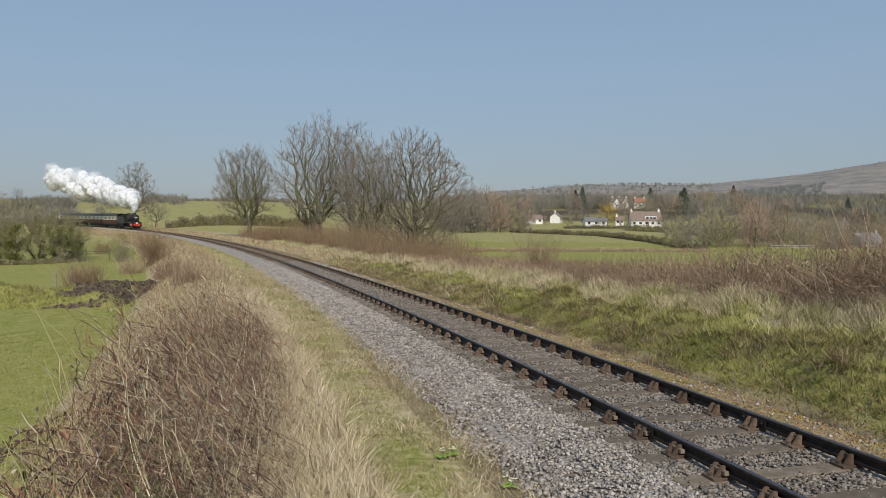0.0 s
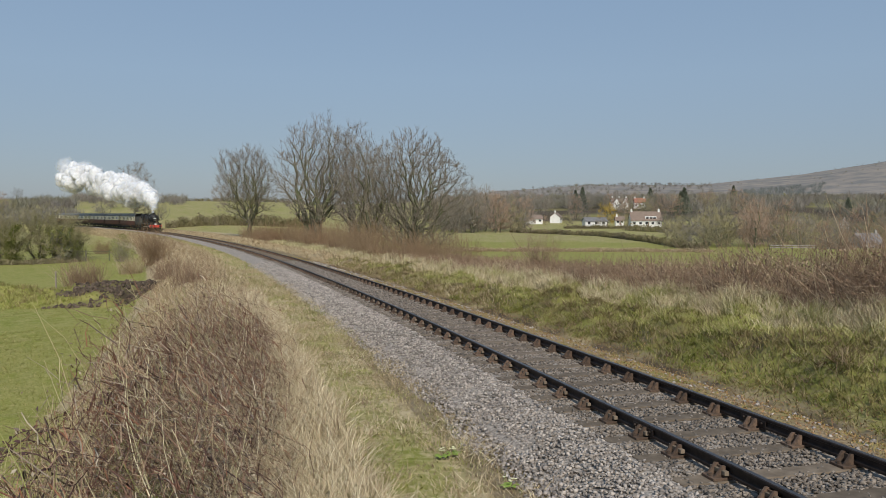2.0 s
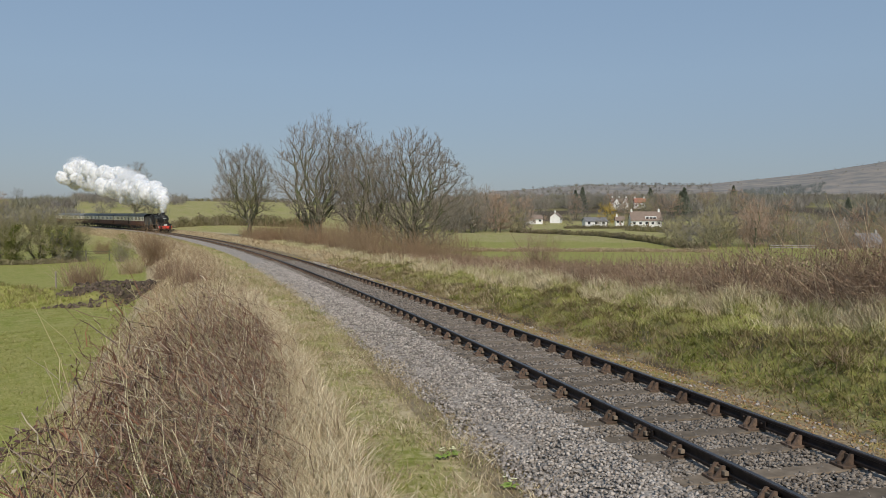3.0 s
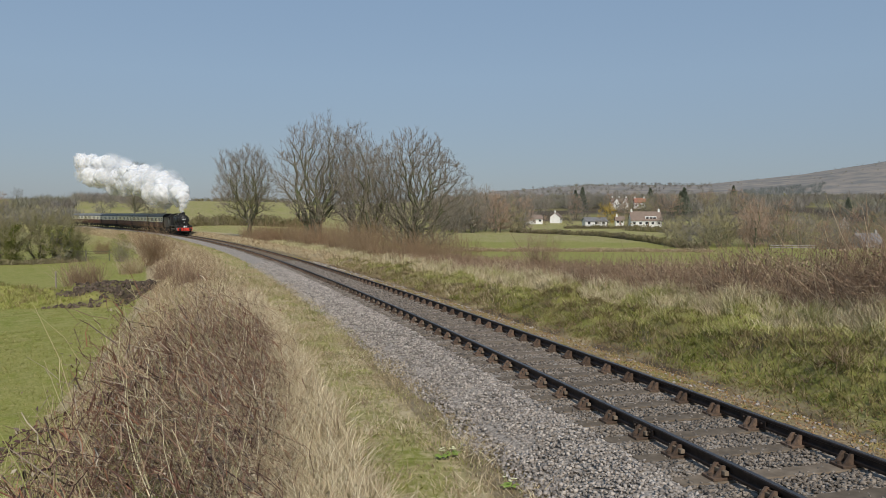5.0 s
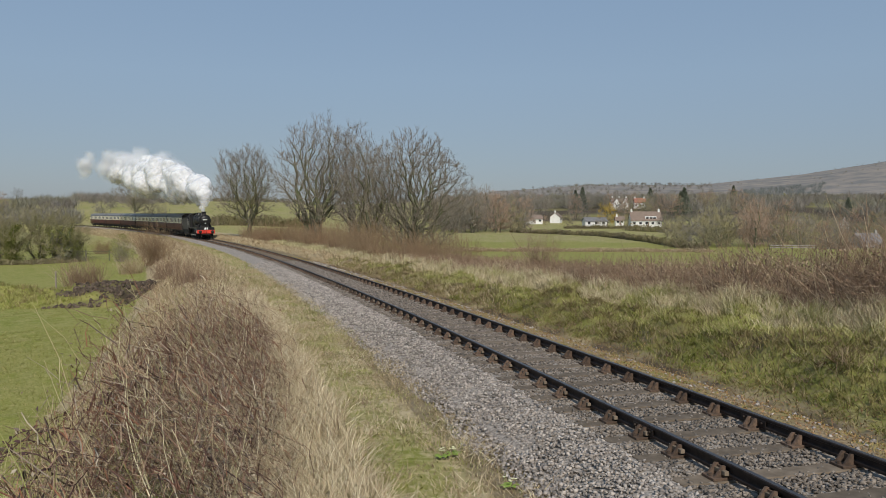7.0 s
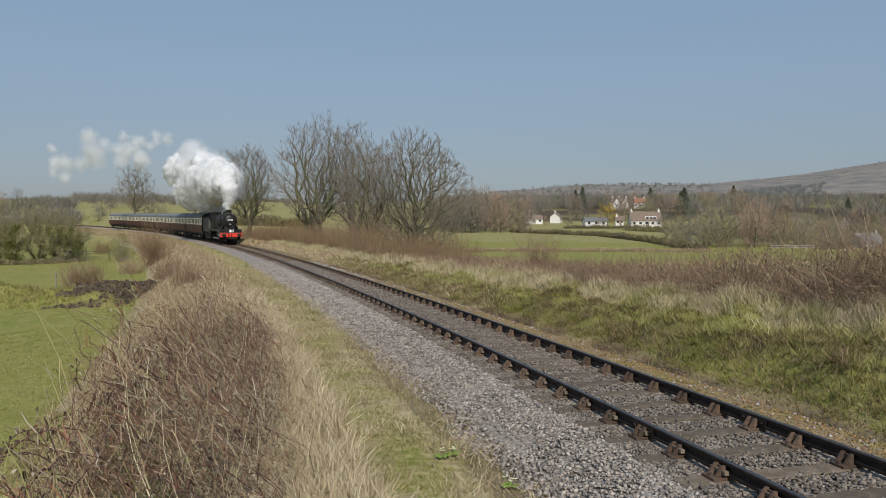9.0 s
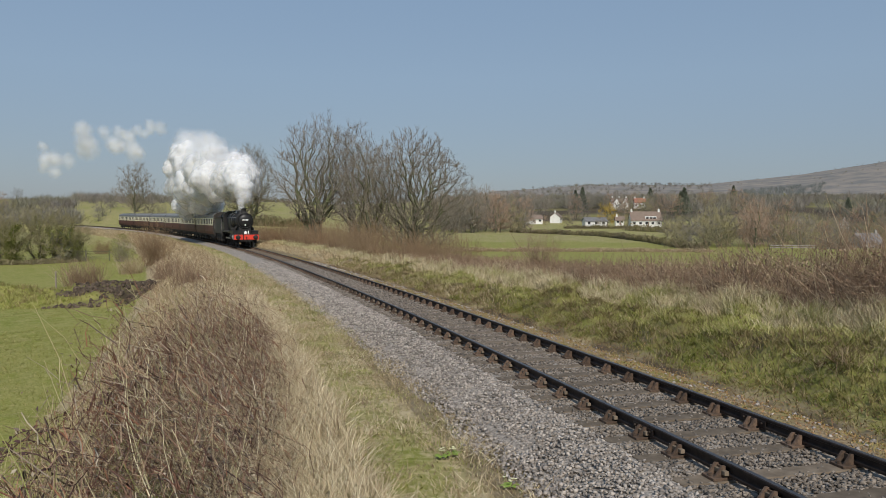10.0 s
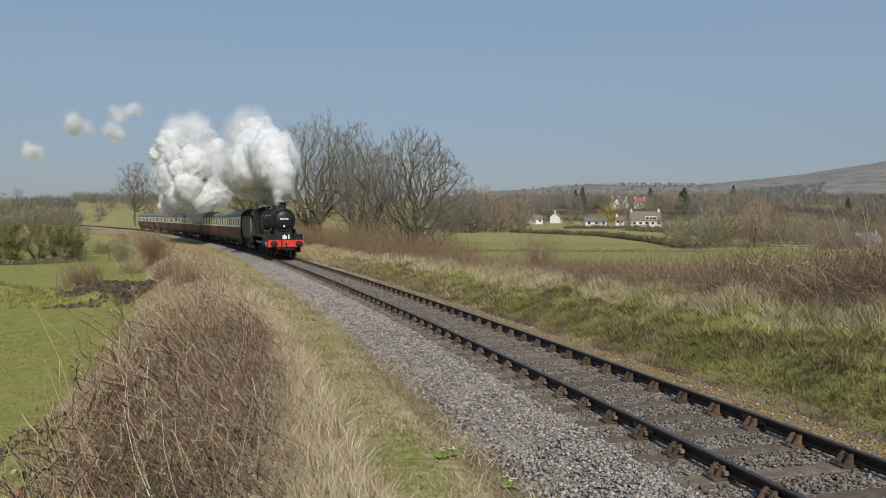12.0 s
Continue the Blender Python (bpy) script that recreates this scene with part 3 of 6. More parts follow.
def build_tender():
    e = thing("coal_tender", "dusty black six-wheeled tender loaded with coal behind the engine", "tender")
    # y measured as on the engine; the body
    side = [(-1.2, 1.25), (1.2, 1.25), (1.24, 1.3), (1.24, 2.95), (1.30, 3.12), (1.22, 3.12), (-1.22, 3.12), (-1.30, 3.12), (-1.24, 2.95), (-1.24, 1.3)]
    part("tank", Geo().loft([[(x, y, z) for x, z in side] for y in (-11.55, -18.0)]), M_TENDER, e)
    g = Geo()
    rnd = random.Random(4)
    for i in range(140):
        x, y = rnd.uniform(-1.0, 1.0), rnd.uniform(-16.5, -12)
        r = rnd.uniform(0.08, 0.2)
        h = 3.1 + 0.28 * (1 - abs(x)) * (1 - abs(y + 14.2) / 3)
        g.lathe([(0.0, -r), (r, -r * 0.3), (r * 0.8, r * 0.5), (0, r * 0.8)], 5, Matrix.Translation((x, y, h)) @ Euler((rnd.random() * 6, rnd.random() * 6, 0)).to_matrix().to_4x4(), cap=False)
    part("coal_heap", g, M_COAL, e)
    part("tender_frame", Geo().box(-1.05, -0.98, -18.0, -11.5, 0.62, 1.25).box(0.98, 1.05, -18.0, -11.5, 0.62, 1.25).box(-1.2, 1.2, -18.05, -17.97, 0.8, 1.25), M_SOOT, e)
    for y in TENDER_Y:
        for x in (-1.08, 1.08):
            part("axle_box", Geo().box(x - 0.09, x + 0.09, y - 0.16, y + 0.16, 0.4, 0.78, 0.02), M_SOOT, e)
            part("leaf_spring", Geo().box(x - 0.05, x + 0.05, y - 0.5, y + 0.5, 0.88, 0.95, 0.01).box(x - 0.05, x + 0.05, y - 0.3, y + 0.3, 0.95, 1.0), M_SOOT, e)
        SPINNING.append((part("tender_wheelset", wheelset_mesh("tender_wheelset", TENDER_R, 12), None, e), y, TENDER_R))
    for x in (-1.26, 1.26):
        part("handrail", Geo().rod((x, -11.6, 1.7), (x, -11.6, 2.9), 0.02, 6), M_STEEL, e)
        part("handrail", Geo().rod((x, -17.95, 1.7), (x, -17.95, 2.9), 0.02, 6), M_STEEL, e)
        part("lining_panel", Geo().box(min(x * 0.98, x * 0.987), max(x * 0.98, x * 0.987), -17.7, -11.85, 1.55, 2.8), M_TENDER, e)
    return e


HALF = 9.83


def build_coach():
    e = thing("passenger_coach", "chocolate and cream passenger coach with grey roof, full of windows", "railway coach", "coaches of the train")
    low = [(-1.24, 1.02), (1.24, 1.02), (1.36, 1.35), (1.385, 1.9), (1.385, 2.12), (-1.385, 2.12), (-1.385, 1.9), (-1.36, 1.35)]
    up = [(-1.385, 2.12), (1.385, 2.12), (1.38, 2.6), (1.33, 3.08), (1.24, 3.16), (-1.24, 3.16), (-1.33, 3.08), (-1.38, 2.6)]
    part("lower_panel", Geo().loft([[(x, y, z) for x, z in low] for y in (-HALF, HALF)]), M_BROWN, e)
    part("upper_panel", Geo().loft([[(x, y, z) for x, z in up] for y in (-HALF, HALF)]), M_CREAM, e)
    arch = [(1.34 * math.cos(a), 3.12 + 0.70 * math.sin(a) ** 0.85) for a in np.linspace(0, math.pi, 15)]
    roof = part("roof", Geo().loft([[(x, y, z) for x, z in arch] for y in (-HALF - 0.02, -3, 3, HALF + 0.02)]), M_ROOF, e)
    for y in np.linspace(-8.4, 8.4, 9):
        for x in (-0.45, 0.45):
            part("roof_vent", Geo().box(x - 0.12, x + 0.12, y - 0.18, y + 0.18, 3.70, 3.86, 0.03), M_ROOF, roof)
    for sgn in (-1, 1):
        for k in range(10):
            y = -8.1 + k * 1.8
            w = 0.43
            tilt = Geo().loft([[(sgn * (1.384 + d), yy, 2.28) for yy in (y - w, y + w)] + [(sgn * (1.352 + d), yy, 2.94) for yy in (y + w, y - w)] for d in (-0.02, 0.012)])
            part("window_pane", tilt, M_PANE, e)
        for y in (-9.2, 0.0 + 0.9, 9.2):
            part("door_seam", Geo().box(sgn * 1.388 - 0.006, sgn * 1.388 + 0.006, y - 0.33, y - 0.31, 1.1, 2.95).box(sgn * 1.388 - 0.006, sgn * 1.388 + 0.006, y + 0.31, y + 0.33, 1.1, 2.95), M_UNDER, e)
        part("gutter", Geo().box(sgn * 1.35 - 0.03, sgn * 1.35 + 0.03, -HALF, HALF, 3.10, 3.14), M_ROOF, e)
        part("end_wall", Geo().loft([[(x, sgn * y, z) for x, z in low[:4] + up[2:4] + arch[1:-1] + up[6:8] + low[6:8]] for y in (HALF, HALF + 0.03)]), M_UNDER, e)
        part("gangway", Geo().box(-0.5, 0.5, sgn * (HALF + 0.03), sgn * (HALF + 0.24), 1.1, 3.2, 0.04) if sgn > 0 else Geo().box(-0.5, 0.5, -HALF - 0.24, -HALF - 0.03, 1.1, 3.2, 0.04), M_SOOT, e)
        for x in (-0.87, 0.87):
            g = Geo().rod((x, sgn * HALF, 1.04), (x, sgn * (HALF + 0.26), 1.04), 0.09, 10).rod((x, sgn * (HALF + 0.2), 1.04), (x, sgn * (HALF + 0.25), 1.04), 0.23, 16)
            part("buffer", g, M_UNDER, e)
    g = Geo()
    for x in (-1.15, 1.15):
        g.box(x - 0.05, x + 0.05, -HALF, HALF, 0.80, 1.02)
        g.rod((x, -5.0, 0.8), (x, -2.2, 0.45), 0.04, 5).rod((x, -2.2, 0.45), (x, 2.2, 0.45), 0.04, 5).rod((x, 2.2, 0.45), (x, 5.0, 0.8), 0.04, 5)
    part("underframe", g, M_UNDER, e)
    part("battery_box", Geo().box(-1.1, 1.1, -1.6, 0.2, 0.5, 0.85, 0.03), M_UNDER, e)
    part("vacuum_cylinder", Geo().rod((-0.3, 2.4, 0.65), (0.5, 2.4, 0.65), 0.3, 16), M_UNDER, e)
    wm = wheelset_mesh("coach_wheelset", COACH_R, 0)
    for yb in (-7.1, 7.1):
        b = part("bogie", Geo().box(-1.06, -0.94, yb - 1.75, yb + 1.75, 0.5, 0.78, 0.03).box(0.94, 1.06, yb - 1.75, yb + 1.75, 0.5, 0.78, 0.03).box(-0.95, 0.95, yb - 0.25, yb + 0.25, 0.5, 0.85), M_UNDER, e)
        for d in (-1.3, 1.3):
            part("wheelset", wm, None, b, m=pose(0, yb + d, COACH_R))
            for x in (-1.04, 1.04):
                part("axle_box", Geo().box(x - 0.1, x + 0.1, yb + d - 0.14, yb + d + 0.14, 0.34, 0.66, 0.02), M_UNDER, b)
    return e


locomotive = build_locomotive()
tender = build_tender()
first_coach = build_coach()
coaches = [first_coach] + [copy_thing(first_coach, Matrix()) for _ in range(5)]


# ---- plants ----
def palette(name, stops, rough=0.9, slow=None, slow_scale=0.4, sheen=0.15):
    """Colours spread over the single pieces of one mesh, with a slow drift over the ground."""
    m = bpy.data.materials.new(name)
    m.use_nodes = True
    n, l = m.node_tree.nodes, m.node_tree.links
    b = n["Principled BSDF"]
    b.inputs["Roughness"].default_value, b.inputs["Specular IOR Level"].default_value = rough, sheen
    g = n.new("ShaderNodeNewGeometry")
    ramp = n.new("ShaderNodeValToRGB")
    while len(ramp.color_ramp.elements) < len(stops):
        ramp.color_ramp.elements.new(0.5)
    for i, (e, c) in enumerate(zip(ramp.color_ramp.elements, stops)):
        e.position, e.color = i / (len(stops) - 1), (*c, 1)
    l.new(g.outputs["Random Per Island"], ramp.inputs["Fac"])
    out = ramp.outputs["Color"]
    if slow:
        tc = n.new("ShaderNodeTexCoord")
        z = n.new("ShaderNodeTexNoise")
        z.inputs["Scale"].default_value, z.inputs["Detail"].default_value = slow_scale, 3
        l.new(tc.outputs["Object"], z.inputs["Vector"])
        r = n.new("ShaderNodeMapRange")
        r.inputs["From Min"].default_value, r.inputs["From Max"].default_value = 0.42, 0.62
        r.inputs["To Max"].default_value = 0.75
        l.new(z.outputs["Fac"], r.inputs["Value"])
        x = n.new("ShaderNodeMix")
        x.data_type = "RGBA"
        l.new(r.outputs["Result"], x.inputs["Factor"])
        l.new(out, x.inputs["A"])
        x.inputs["B"].default_value = (*slow, 1)
        out = x.outputs["Result"]
    l.new(out, b.inputs["Base Color"])
    return m


M_TURF = palette("short_turf", [(0.14, 0.17, 0.04), (0.21, 0.23, 0.07), (0.40, 0.34, 0.18), (0.18, 0.20, 0.05), (0.50, 0.43, 0.26)], slow=(0.42, 0.34, 0.20), slow_scale=0.55)
M_LAWN = palette("path_grass", [(0.15, 0.16, 0.04), (0.235, 0.23, 0.068), (0.185, 0.187, 0.052), (0.36, 0.305, 0.14)])
M_TUSSOCK = palette("tussock_grass", [(0.19, 0.215, 0.045), (0.33, 0.33, 0.095), (0.25, 0.27, 0.065), (0.52, 0.47, 0.23), (0.36, 0.31, 0.14)])
M_LITTER = palette("matted_litter", [(0.24, 0.17, 0.10), (0.15, 0.10, 0.06), (0.36, 0.28, 0.17), (0.12, 0.12, 0.03), (0.20, 0.13, 0.08)])
M_VERGE = palette("bleached_straw", [(0.62, 0.52, 0.34), (0.40, 0.31, 0.19), (0.74, 0.65, 0.46), (0.27, 0.19, 0.11), (0.55, 0.46, 0.29)])
M_STRAW = palette("dry_grass", [(0.52, 0.43, 0.27), (0.24, 0.17, 0.10), (0.66, 0.57, 0.38), (0.16, 0.11, 0.065), (0.46, 0.38, 0.23)], slow=(0.36, 0.27, 0.16), slow_scale=0.5)
M_BANKGRASS = palette("bank_grass", [(0.10, 0.12, 0.02), (0.20, 0.21, 0.046), (0.14, 0.155, 0.03), (0.26, 0.245, 0.075), (0.38, 0.31, 0.16)], slow=(0.22, 0.165, 0.085), slow_scale=0.6)
M_PALE = palette("pale_tall_grass", [(0.54, 0.46, 0.28), (0.38, 0.34, 0.17), (0.66, 0.58, 0.39), (0.28, 0.28, 0.10), (0.48, 0.40, 0.23)])
M_BRACKEN = palette("dead_bracken", [(0.14, 0.09, 0.065), (0.34, 0.23, 0.15), (0.10, 0.068, 0.052), (0.52, 0.41, 0.27), (0.26, 0.155, 0.095)], slow=(0.21, 0.135, 0.09), slow_scale=0.5)
M_BRAMBLE = palette("bramble_stems", [(0.07, 0.042, 0.038), (0.27, 0.17, 0.115), (0.045, 0.03, 0.03), (0.50, 0.40, 0.27), (0.30, 0.125, 0.07), (0.09, 0.055, 0.047), (0.68, 0.59, 0.44)], slow=(0.15, 0.075, 0.052), slow_scale=1.8)
M_DEADLEAF = palette("withered_leaves", [(0.20, 0.14, 0.10), (0.10, 0.07, 0.06), (0.42, 0.36, 0.27), (0.16, 0.10, 0.07)])
M_SCRUB = palette("red_brown_scrub", [(0.21, 0.125, 0.075), (0.29, 0.19, 0.11), (0.16, 0.10, 0.065), (0.36, 0.26, 0.15)], slow=(0.22, 0.165, 0.10), slow_scale=0.2)
M_BROADLEAF = palette("green_leaves", [(0.09, 0.11, 0.025), (0.16, 0.17, 0.045), (0.24, 0.23, 0.075), (0.10, 0.105, 0.03)])
# bare twig browns, greyed with some distance haze mixed into the colours
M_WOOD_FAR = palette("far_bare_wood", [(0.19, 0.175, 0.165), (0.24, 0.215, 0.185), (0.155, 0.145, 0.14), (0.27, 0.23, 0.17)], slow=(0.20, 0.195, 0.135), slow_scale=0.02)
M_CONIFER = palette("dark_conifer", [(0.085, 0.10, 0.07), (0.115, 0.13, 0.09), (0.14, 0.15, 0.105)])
M_HEDGE = palette("clipped_hedge", [(0.13, 0.11, 0.07), (0.20, 0.16, 0.11), (0.15, 0.15, 0.065), (0.24, 0.20, 0.13)], slow=(0.18, 0.16, 0.07), slow_scale=0.1)
M_OLIVE = palette("olive_twigs", [(0.30, 0.27, 0.14), (0.24, 0.22, 0.12), (0.36, 0.31, 0.18), (0.20, 0.17, 0.11)])
M_WILLOW = palette("yellow_willow", [(0.40, 0.28, 0.07), (0.50, 0.36, 0.10), (0.33, 0.24, 0.07)])


def fast_mesh(name, verts, tris, mat):
    me = bpy.data.meshes.new(name)
    verts, tris = np.asarray(verts, np.float32), np.asarray(tris, np.int32)
    me.vertices.add(len(verts))
    me.vertices.foreach_set("co", verts.ravel())
    me.loops.add(tris.size)
    me.loops.foreach_set("vertex_index", tris.ravel())
    me.polygons.add(len(tris))
    me.polygons.foreach_set("loop_start", np.arange(0, tris.size, 3, dtype=np.int32))
    me.polygons.foreach_set("loop_total", np.full(len(tris), 3, np.int32))
    me.update(calc_edges=True)
    me.materials.append(mat)
    return me


def blade_arrays(base, height, width, lean, droop, rng, sections=3):
    """Bent tapering blades: base n x 3; height, width, lean, droop of length n."""
    n = len(base)
    az = rng.uniform(0, 2 * np.pi, n)
    face = rng.uniform(0, 2 * np.pi, n)
    dirx, diry = np.cos(az), np.sin(az)
    px, py = np.cos(face), np.sin(face)
    pts = []
    for k in range(sections):
        t = k / (sections - 1)
        h = height * (t - droop * t * t * 0.6)
        r = height * (lean * t + droop * t * t)
        c = np.stack([base[:, 0] + dirx * r, base[:, 1] + diry * r, base[:, 2] + h], -1)
        if k < sections - 1:
            w = width * (1 - 0.55 * t) / 2
            off = np.stack([px * w, py * w, np.zeros(n)], -1)
            pts += [c - off, c + off]
        else:
            pts.append(c)
    m = len(pts)
    verts = np.stack(pts, 1).reshape(-1, 3)
    tri = []
    for k in range(sections - 2):
        a = 2 * k
        tri += [(a, a + 1, a + 3), (a, a + 3, a + 2)]
    tri.append((m - 3, m - 2, m - 1))
    tris = (np.array(tri)[None] + (np.arange(n) * m)[:, None, None]).reshape(-1, 3)
    return verts, tris


def line_scatter(rng, n, s0, s1, o0, o1, power=1.0):
    """Random places in line coordinates, denser near s0 with power above 1."""
    s = s0 + (s1 - s0) * rng.uniform(0, 1, n) ** power + rng.normal(0, 0.6, n)
    o = rng.uniform(o0, o1, n)
    a = np.interp(s, ARC, HEADING)
    x = np.interp(s, ARC, LINE_X) + o * np.sin(a)
    y = np.interp(s, ARC, LINE_Y) - o * np.cos(a)
    return x, y, s, o


def keep_clumps(x, y, size, level, seed):
    return lumps(x, y, size, seed) > level


def stuff(name, me, label, category):
    return tagged(new(name, me), label, category, kind="stuff")


def grass(name, label, mat, n, area, hgt, wid, seed, lean=0.35, droop=0.4, power=1.6, clump=None, category="grass"):
    rng = np.random.default_rng(seed)
    x, y, s, o = line_scatter(rng, n, *area, power)
    if clump:
        k = keep_clumps(x, y, clump[0], clump[1], seed * 1.3)
        x, y = x[k], y[k]
    z = ground_z(x, y) - 0.02
    d = np.hypot(x, y)
    h = rng.uniform(*hgt, len(x)) * (0.75 + 0.5 * (lumps(x, y, 1.1, seed) + 0.5))
    w = np.maximum(rng.uniform(*wid, len(x)), d * 0.00055)
    v, t = blade_arrays(np.stack([x, y, z], -1), h, w, rng.uniform(0, lean, len(x)), rng.uniform(0, droop, len(x)), rng)
    return stuff(name, fast_mesh(name, v, t, mat), label, category)


grass("path_turf", "short trodden turf beside the ballast", M_TURF, 46000, (-6, 45, -5.6, -2.4), (0.03, 0.10), (0.009, 0.016), 11, 0.8, 0.6, 1.9)
grass("path_straw", "flattened pale dead grass along the trodden path", M_STRAW, 60000, (-6, 45, -5.8, -2.15), (0.07, 0.24), (0.007, 0.013), 12, 1.6, 0.9, 2.0, (0.8, -0.10))
grass("path_tufts", "green tufts in the trodden path", M_LAWN, 34000, (-6, 45, -5.2, -2.6), (0.04, 0.12), (0.008, 0.014), 22, 0.8, 0.7, 1.9, (0.9, 0.02))
grass("path_litter", "brown moss and dead leaves along the ballast edge", M_LITTER, 32000, (-6, 40, -4.4, -1.85), (0.04, 0.12), (0.009, 0.016), 26, 1.8, 0.9, 2.0, (0.7, 0.0))
grass("verge_straw", "thick dry straw grass along the bramble edge", M_VERGE, 44000, (-7, 26, -5.5, -4.0), (0.16, 0.55), (0.007, 0.013), 13, 0.7, 0.9, 1.8)
grass("embankment_grass", "dry straw grass on the embankment side", M_STRAW, 46000, (9, 260, -8.6, -4.0), (0.12, 0.42), (0.01, 0.02), 14, 0.8, 0.8, 1.5)
grass("cess_grass", "short yellow-green grass between embankment and ballast", M_TURF, 22000, (14, 220, -4.4, -2.35), (0.06, 0.22), (0.01, 0.018), 23, 0.8, 0.6, 1.5)
grass("slope_grass", "green grass on the slope down to the field", M_LAWN, 44000, (-8, 34, -15, -6.7), (0.04, 0.15), (0.009, 0.016), 15, 0.8, 0.7, 1.4)
grass("bank_turf", "short green turf on the cutting bank", M_BANKGRASS, 72000, (-6, 50, 2.6, 5.6), (0.07, 0.22), (0.010, 0.018), 17, 0.6, 0.9, 1.8, (0.55, -0.45))
grass("bank_litter", "matted dead grass on the bank face", M_LITTER, 36000, (-6, 45, 2.2, 4.6), (0.06, 0.18), (0.009, 0.016), 24, 0.9, 0.9, 1.8)
grass("bramble_edge_straw", "dry grass on the field side of the brambles", M_STRAW, 16000, (-7, 18, -8.0, -6.4), (0.08, 0.32), (0.007, 0.012), 25, 0.8, 0.8, 1.6)
grass("bank_tussocks", "long hanging grass tussocks on the bank", M_TUSSOCK, 34000, (-6, 40, 3.3, 6.0), (0.16, 0.36), (0.009, 0.015), 18, 0.9, 1.1, 1.4, (0.6, 0.10))
grass("pale_grass", "pale tall dead grass at the foot of the bracken", M_PALE, 48000, (-6, 90, 4.4, 5.9), (0.2, 0.55), (0.009, 0.016), 19, 0.7, 0.9, 1.6, (0.7, -0.2))
grass("far_verge_grass", "pale dead grass along the far verge", M_STRAW, 24000, (18, 200, 2.5, 5.5), (0.12, 0.36), (0.012, 0.02), 20, 0.6, 0.7, 1.3)


def tufts(name, label, mat, n, per, area, hgt, wid, seed, spread=0.07, lean=0.7, droop=0.9, power=1.5, clump=None):
    """Grass in separate tussocks, each a spray of blades from one root."""
    rng = np.random.default_rng(seed)
    x, y, s, o = line_scatter(rng, n, *area, power)
    if clump:
        k = keep_clumps(x, y, clump[0], clump[1], seed * 1.3)
        x, y = x[k], y[k]
    size = rng.uniform(0.55, 1.25, len(x))
    z = ground_z(x, y) - 0.02
    base = np.repeat(np.stack([x, y, z], -1), per, axis=0)
    size = np.repeat(size, per)
    m = len(base)
    base[:, :2] += rng.normal(0, spread, (m, 2)) * size[:, None]
    w = np.maximum(rng.uniform(*wid, m), np.hypot(base[:, 0], base[:, 1]) * 0.00055)
    v, t = blade_arrays(base, rng.uniform(*hgt, m) * size, w, rng.uniform(0, lean, m), rng.uniform(0.1, droop, m), rng)
    return stuff(name, fast_mesh(name, v, t, mat), label, "grass")


tufts("bank_tufts", "bright green grass tussocks over the cutting bank", M_TUSSOCK, 1300, 55, (-6, 40, 3.1, 5.4), (0.12, 0.28), (0.008, 0.014), 43, 0.08, 0.8, 1.2, 1.5, (1.1, -0.12))
tufts("lower_tufts", "green grass tussocks low on the bank beside the cess", M_BANKGRASS, 1600, 54, (-6, 34, 2.45, 4.3), (0.06, 0.17), (0.008, 0.013), 47, 0.10, 0.8, 1.2, 1.5, (0.9, -0.32))
tufts("straw_tufts", "pale bleached grass tussocks before the bracken", M_VERGE, 1700, 46, (-6, 60, 4.1, 6.3), (0.25, 0.58), (0.009, 0.015), 44, 0.08, 0.7, 1.0, 1.5, (0.9, -0.15))
tufts("hanging_straw", "withered grass hanging down the bank face", M_LITTER, 1000, 40, (-6, 40, 2.6, 4.2), (0.15, 0.32), (0.009, 0.015), 45, 0.08, 1.0, 1.4, 1.6, (0.9, 0.0))
tufts("path_tussocks", "flattened straw tussocks in the trodden path", M_VERGE, 760, 34, (-6, 28, -4.9, -2.5), (0.07, 0.2), (0.006, 0.011), 49, 0.09, 1.5, 1.0, 1.8, (1.0, 0.0))
tufts("path_green", "low green tussocks in the trodden path", M_TUSSOCK, 520, 40, (-6, 28, -4.8, -2.8), (0.05, 0.15), (0.006, 0.011), 50, 0.08, 1.0, 1.0, 1.8, (1.0, 0.05))
tufts("ballast_edge_litter", "brown moss and dead grass creeping over the ballast edge", M_LITTER, 620, 34, (-6, 26, -3.0, -2.15), (0.03, 0.09), (0.007, 0.012), 52, 0.10, 1.6, 0.9, 1.8)
tufts("field_tufts", "short uneven pasture grass below the embankment", M_LAWN, 2600, 16, (-6, 50, -26, -8.5), (0.05, 0.13), (0.010, 0.018), 48, 0.12, 0.9, 0.9, 1.2)
tufts("path_edge_tufts", "straw tussocks along the trodden path", M_VERGE, 420, 40, (-6, 30, -5.3, -4.0), (0.15, 0.45), (0.007, 0.012), 46, 0.06, 0.8, 1.1, 1.7, (0.8, -0.05))


